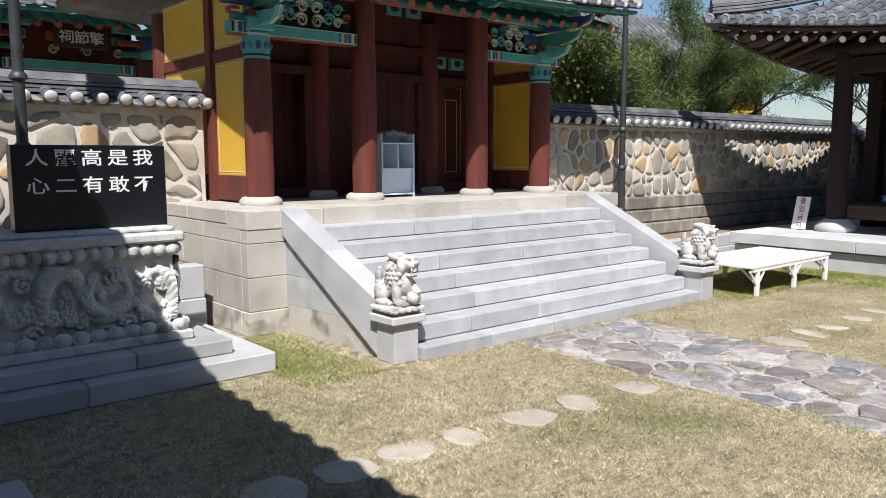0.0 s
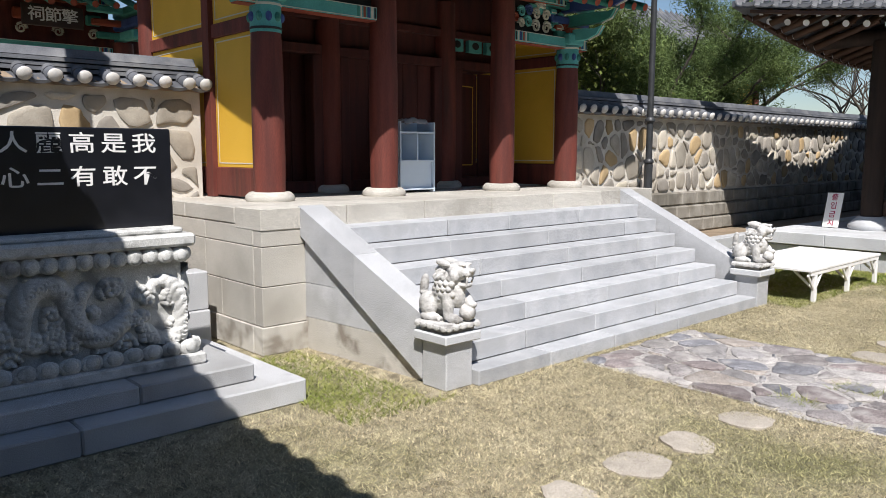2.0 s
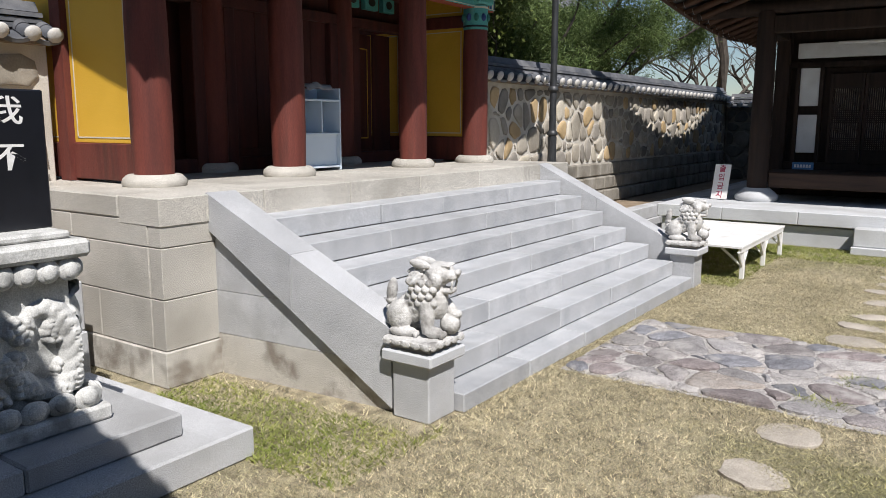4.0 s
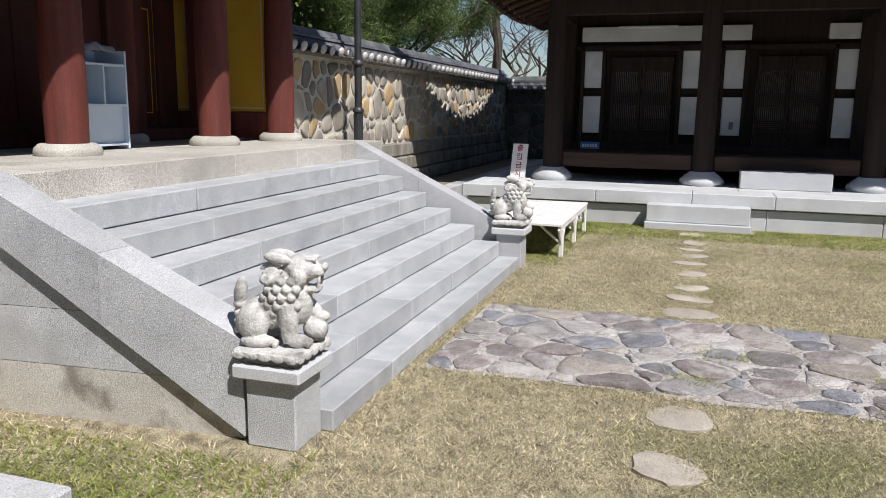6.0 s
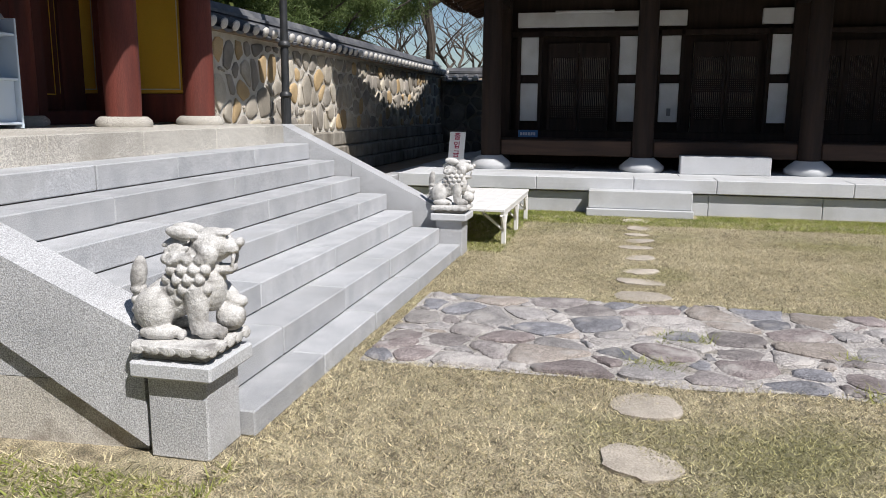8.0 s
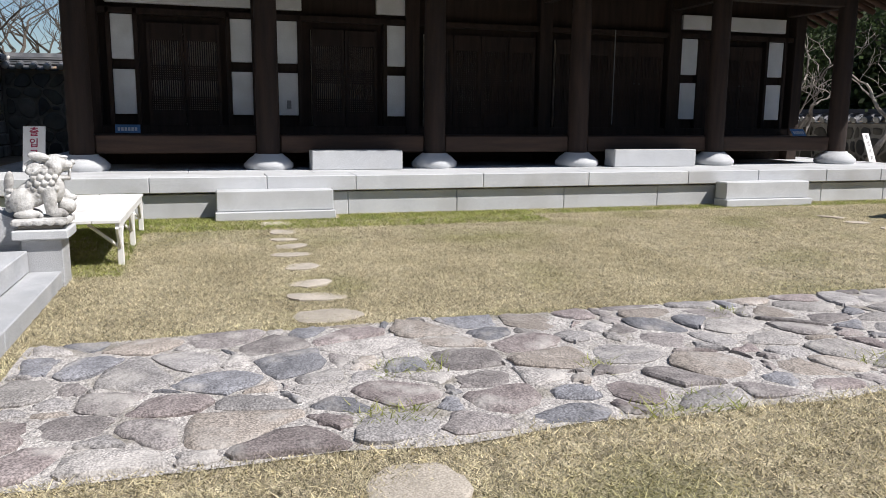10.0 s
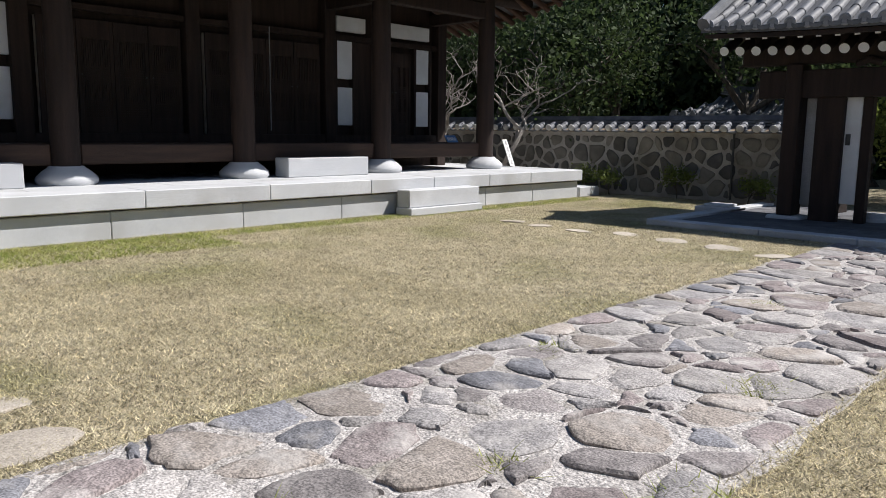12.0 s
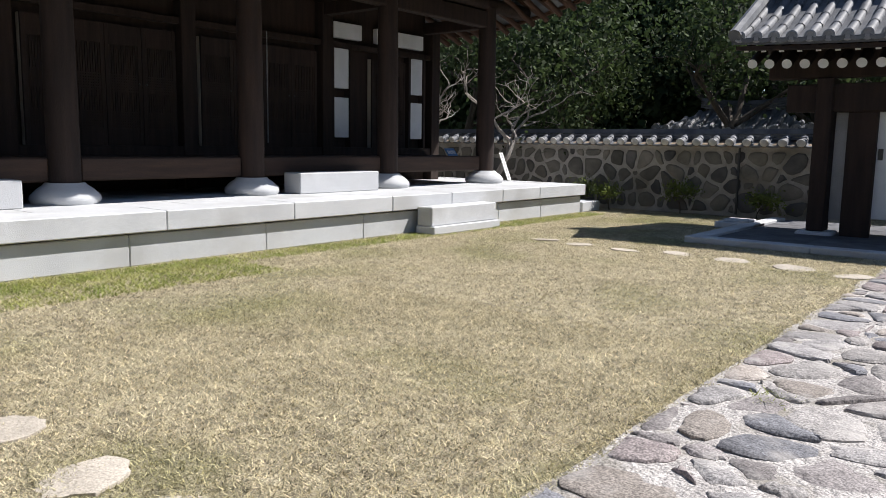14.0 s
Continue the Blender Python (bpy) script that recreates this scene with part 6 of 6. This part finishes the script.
for k, (x, y) in enumerate(((11.3, -9.2), (9.9, -9.1), (12.6, -8.95), (13.2, -9.0))):
    tree("low_shrub", x, y, 0, 0.7, 280 + k, "small twiggy shrub at the foot of the wall", leaf=YLEAF, per=12, spread=0.08, size=0.05, trunk=0.015, depth=3, first=0.4)

# ---- flagstone path, stepping stones and grass ----
path = thing("flagstone_path", (6.2, 0, 0), "path of uneven river flagstones set in rough mortar", "path", kind="structure")
PX0, PX1, PY0, PY1 = 5.34, 7.14, -5.0, 5.17
s = Shape()
n = 70
for i in range(n + 1):
    y = PY0 + (PY1 - PY0) * i / n
    x0, x1 = PX0 - 0.02 + 0.07 * noise.noise((y * 1.7, 0, 5)), PX1 + 0.02 + 0.07 * noise.noise((y * 1.7, 9, 5))
    for j in range(25):
        x = x0 + (x1 - x0) * j / 24
        s.v.append((x, y, (0.004 if j in (0, 24) else 0.012) + 0.005 * noise.noise((x * 9, y * 9, 1))))
s.f = [(i * 25 + j, i * 25 + 25 + j, i * 25 + 26 + j, i * 25 + j + 1) for i in range(n) for j in range(24)]
part("mortar_bed", s, PATHMORTAR, path, "rough pale mortar bed", True)
rng = random.Random(9)
for i, poly in enumerate(cells(PX0, PX1, PY0, PY1, 0.235, 17, 1.0, 0.8)):
    st = pebble(poly, rng.choice((0.008, 0.014, 0.022, 0.036)), rng.uniform(0.018, 0.036), 500 + i, dome=0.5, n=18, rough=0.016)
    part("flagstone", st, rng.choice(FLAGS), path, smooth=True)


def round_stone(x, y, rx, ry, h, seed, mat):
    rng = random.Random(seed)
    poly = []
    for k in range(9):
        a = 2 * math.pi * k / 9 + rng.uniform(-0.2, 0.2)
        e = (abs(math.cos(a)) ** 3 + abs(math.sin(a)) ** 3) ** (-1 / 3) * rng.uniform(0.93, 1.07)
        poly.append((x + rx * e * math.cos(a), y + ry * e * math.sin(a)))
    st = pebble(poly, 0.0, h, seed, cuts=2, dome=0.5, n=24)
    solo("stepping_stone", st, mat, "flat sandy stepping stone sunk in the lawn", "stepping stone", at=(x, y, 0), group="stepping stones", smooth=True)


for k, (x, y, rx, ry) in enumerate(((1.78, 3.64, 0.19, 0.2), (2.25, 3.64, 0.2, 0.19), (2.72, 3.64, 0.19, 0.17), (3.18, 3.59, 0.16, 0.17), (3.79, 3.57, 0.22, 0.19), (4.33, 3.54, 0.19, 0.18),
                                    (4.99, 3.51, 0.2, 0.19), (7.42, 3.47, 0.17, 0.24), (8.0, 3.46, 0.15, 0.23), (8.47, 3.45, 0.17, 0.17), (9.17, 3.45, 0.17, 0.15), (9.78, 3.48, 0.14, 0.2),
                                    (10.24, 3.45, 0.13, 0.2), (10.72, 3.45, 0.14, 0.15), (11.25, 3.42, 0.16, 0.15), (11.95, 3.43, 0.16, 0.2),
                                    (11.0, -3.92, 0.2, 0.16), (10.45, -3.8, 0.18, 0.14), (9.78, -3.74, 0.18, 0.14), (9.2, -3.9, 0.17, 0.13), (8.54, -3.79, 0.2, 0.15), (7.86, -3.68, 0.22, 0.17), (7.3, -3.55, 0.2, 0.18))):
    round_stone(x, y, rx, ry, 0.011, 700 + k, STEPSTONE)


def grass(name, boxes, density, low, high, mat, label, seed, skip, width=0.005):
    """Short leaning blades scattered over rectangles, left out where a test says so."""
    r = np.random.RandomState(seed)
    pts = []
    for x0, x1, y0, y1 in boxes:
        n = int((x1 - x0) * (y1 - y0) * density)
        pts.append(np.stack([r.uniform(x0, x1, n), r.uniform(y0, y1, n)], axis=1))
    p = np.concatenate(pts)
    keep = np.ones(len(p), bool)
    for x0, x1, y0, y1 in skip:
        keep &= ~((p[:, 0] > x0) & (p[:, 0] < x1) & (p[:, 1] > y0) & (p[:, 1] < y1))
    p = p[keep]
    n = len(p)
    a = r.uniform(0, 2 * np.pi, n)
    w = width * r.uniform(0.7, 1.5, n)
    h = r.uniform(low, high, n)
    lean = r.normal(0, 1.2, (n, 2)) * h[:, None]
    z = np.full(n, 0.0)
    v0 = np.stack([p[:, 0] - w * np.cos(a), p[:, 1] - w * np.sin(a), z], axis=1)
    v1 = np.stack([p[:, 0] + w * np.cos(a), p[:, 1] + w * np.sin(a), z], axis=1)
    v2 = np.stack([p[:, 0] + lean[:, 0], p[:, 1] + lean[:, 1], h], axis=1)
    ob = new(name, quad_mesh(name, np.stack([v0, v1, v2], axis=1).reshape(-1, 3), mat, 3))
    return tagged(ob, label, "grass", kind="stuff")


STONES = [(3.7, 9.2, 5.28, 8), (0.3, 2.98, 5.87, 8), (3.2, 3.8, 7.15, 9), (-1, 0.64, -9, 3.86), (12.26, 13, 2.58, 4.14), (12.26, 13, -4.62, -3.31), (12.65, 21, -8.1, 7.1), (-9, 3.2, 7.8, 9), (9.6, 13, 7.3, 9), (3, 9.6, -10, -5.02)]
BED = (PX0 + 0.05, PX1 - 0.05, PY0, PY1)
grass("lawn_grass", [(0.6, 12.7, -9.3, 7.8)], 3400, 0.009, 0.02, BLADE, "short dry straw-coloured lawn grass", 1, STONES + [BED], 0.0034)
grass("near_grass", [(1.5, 10.5, 0.0, 5.6)], 6500, 0.007, 0.016, BLADE, "short dry straw-coloured lawn grass", 2, STONES + [BED], 0.0023)
grass("green_grass", [(2.9, 3.9, 5.2, 7.2), (9.1, 12.7, 4.9, 7.3), (12.2, 12.75, -8, 7.1), (2.9, 3.3, 5.6, 7.8), (11.5, 12.7, 0, 7.3)], 2300, 0.012, 0.04, GREENBLADE, "greener longer grass along the stone edges", 3, STONES, 0.005)
grass("edge_grass", [(3.7, 9.2, 5.06, 5.28), (3.82, 4.2, 5.2, 5.36), (8.72, 9.12, 5.1, 5.26), (PX0 - 0.1, PX0 + 0.04, -4.5, 5.1), (PX1 - 0.04, PX1 + 0.1, -4.5, 5.1), (12.5, 12.72, -8, 7.1), (3.55, 3.82, 5.4, 7.2), (3.0, 9.5, -5.03, -4.9)], 1500, 0.012, 0.035, BLADE, "longer dry grass along the stone edges", 5, [], 0.004)
grass("path_tufts", [(6.1, 6.35, 3.05, 3.4), (5.5, 5.75, 3.3, 3.6), (6.7, 6.9, 0.8, 1.0), (5.6, 5.8, 0.6, 0.9), (5.3, 5.5, 1.9, 2.4), (6.3, 6.5, -1.2, -1.0), (5.9, 6.1, 2.2, 2.35)], 2200, 0.02, 0.06, GREENBLADE, "grass tufts between the flagstones", 6, [], 0.004)
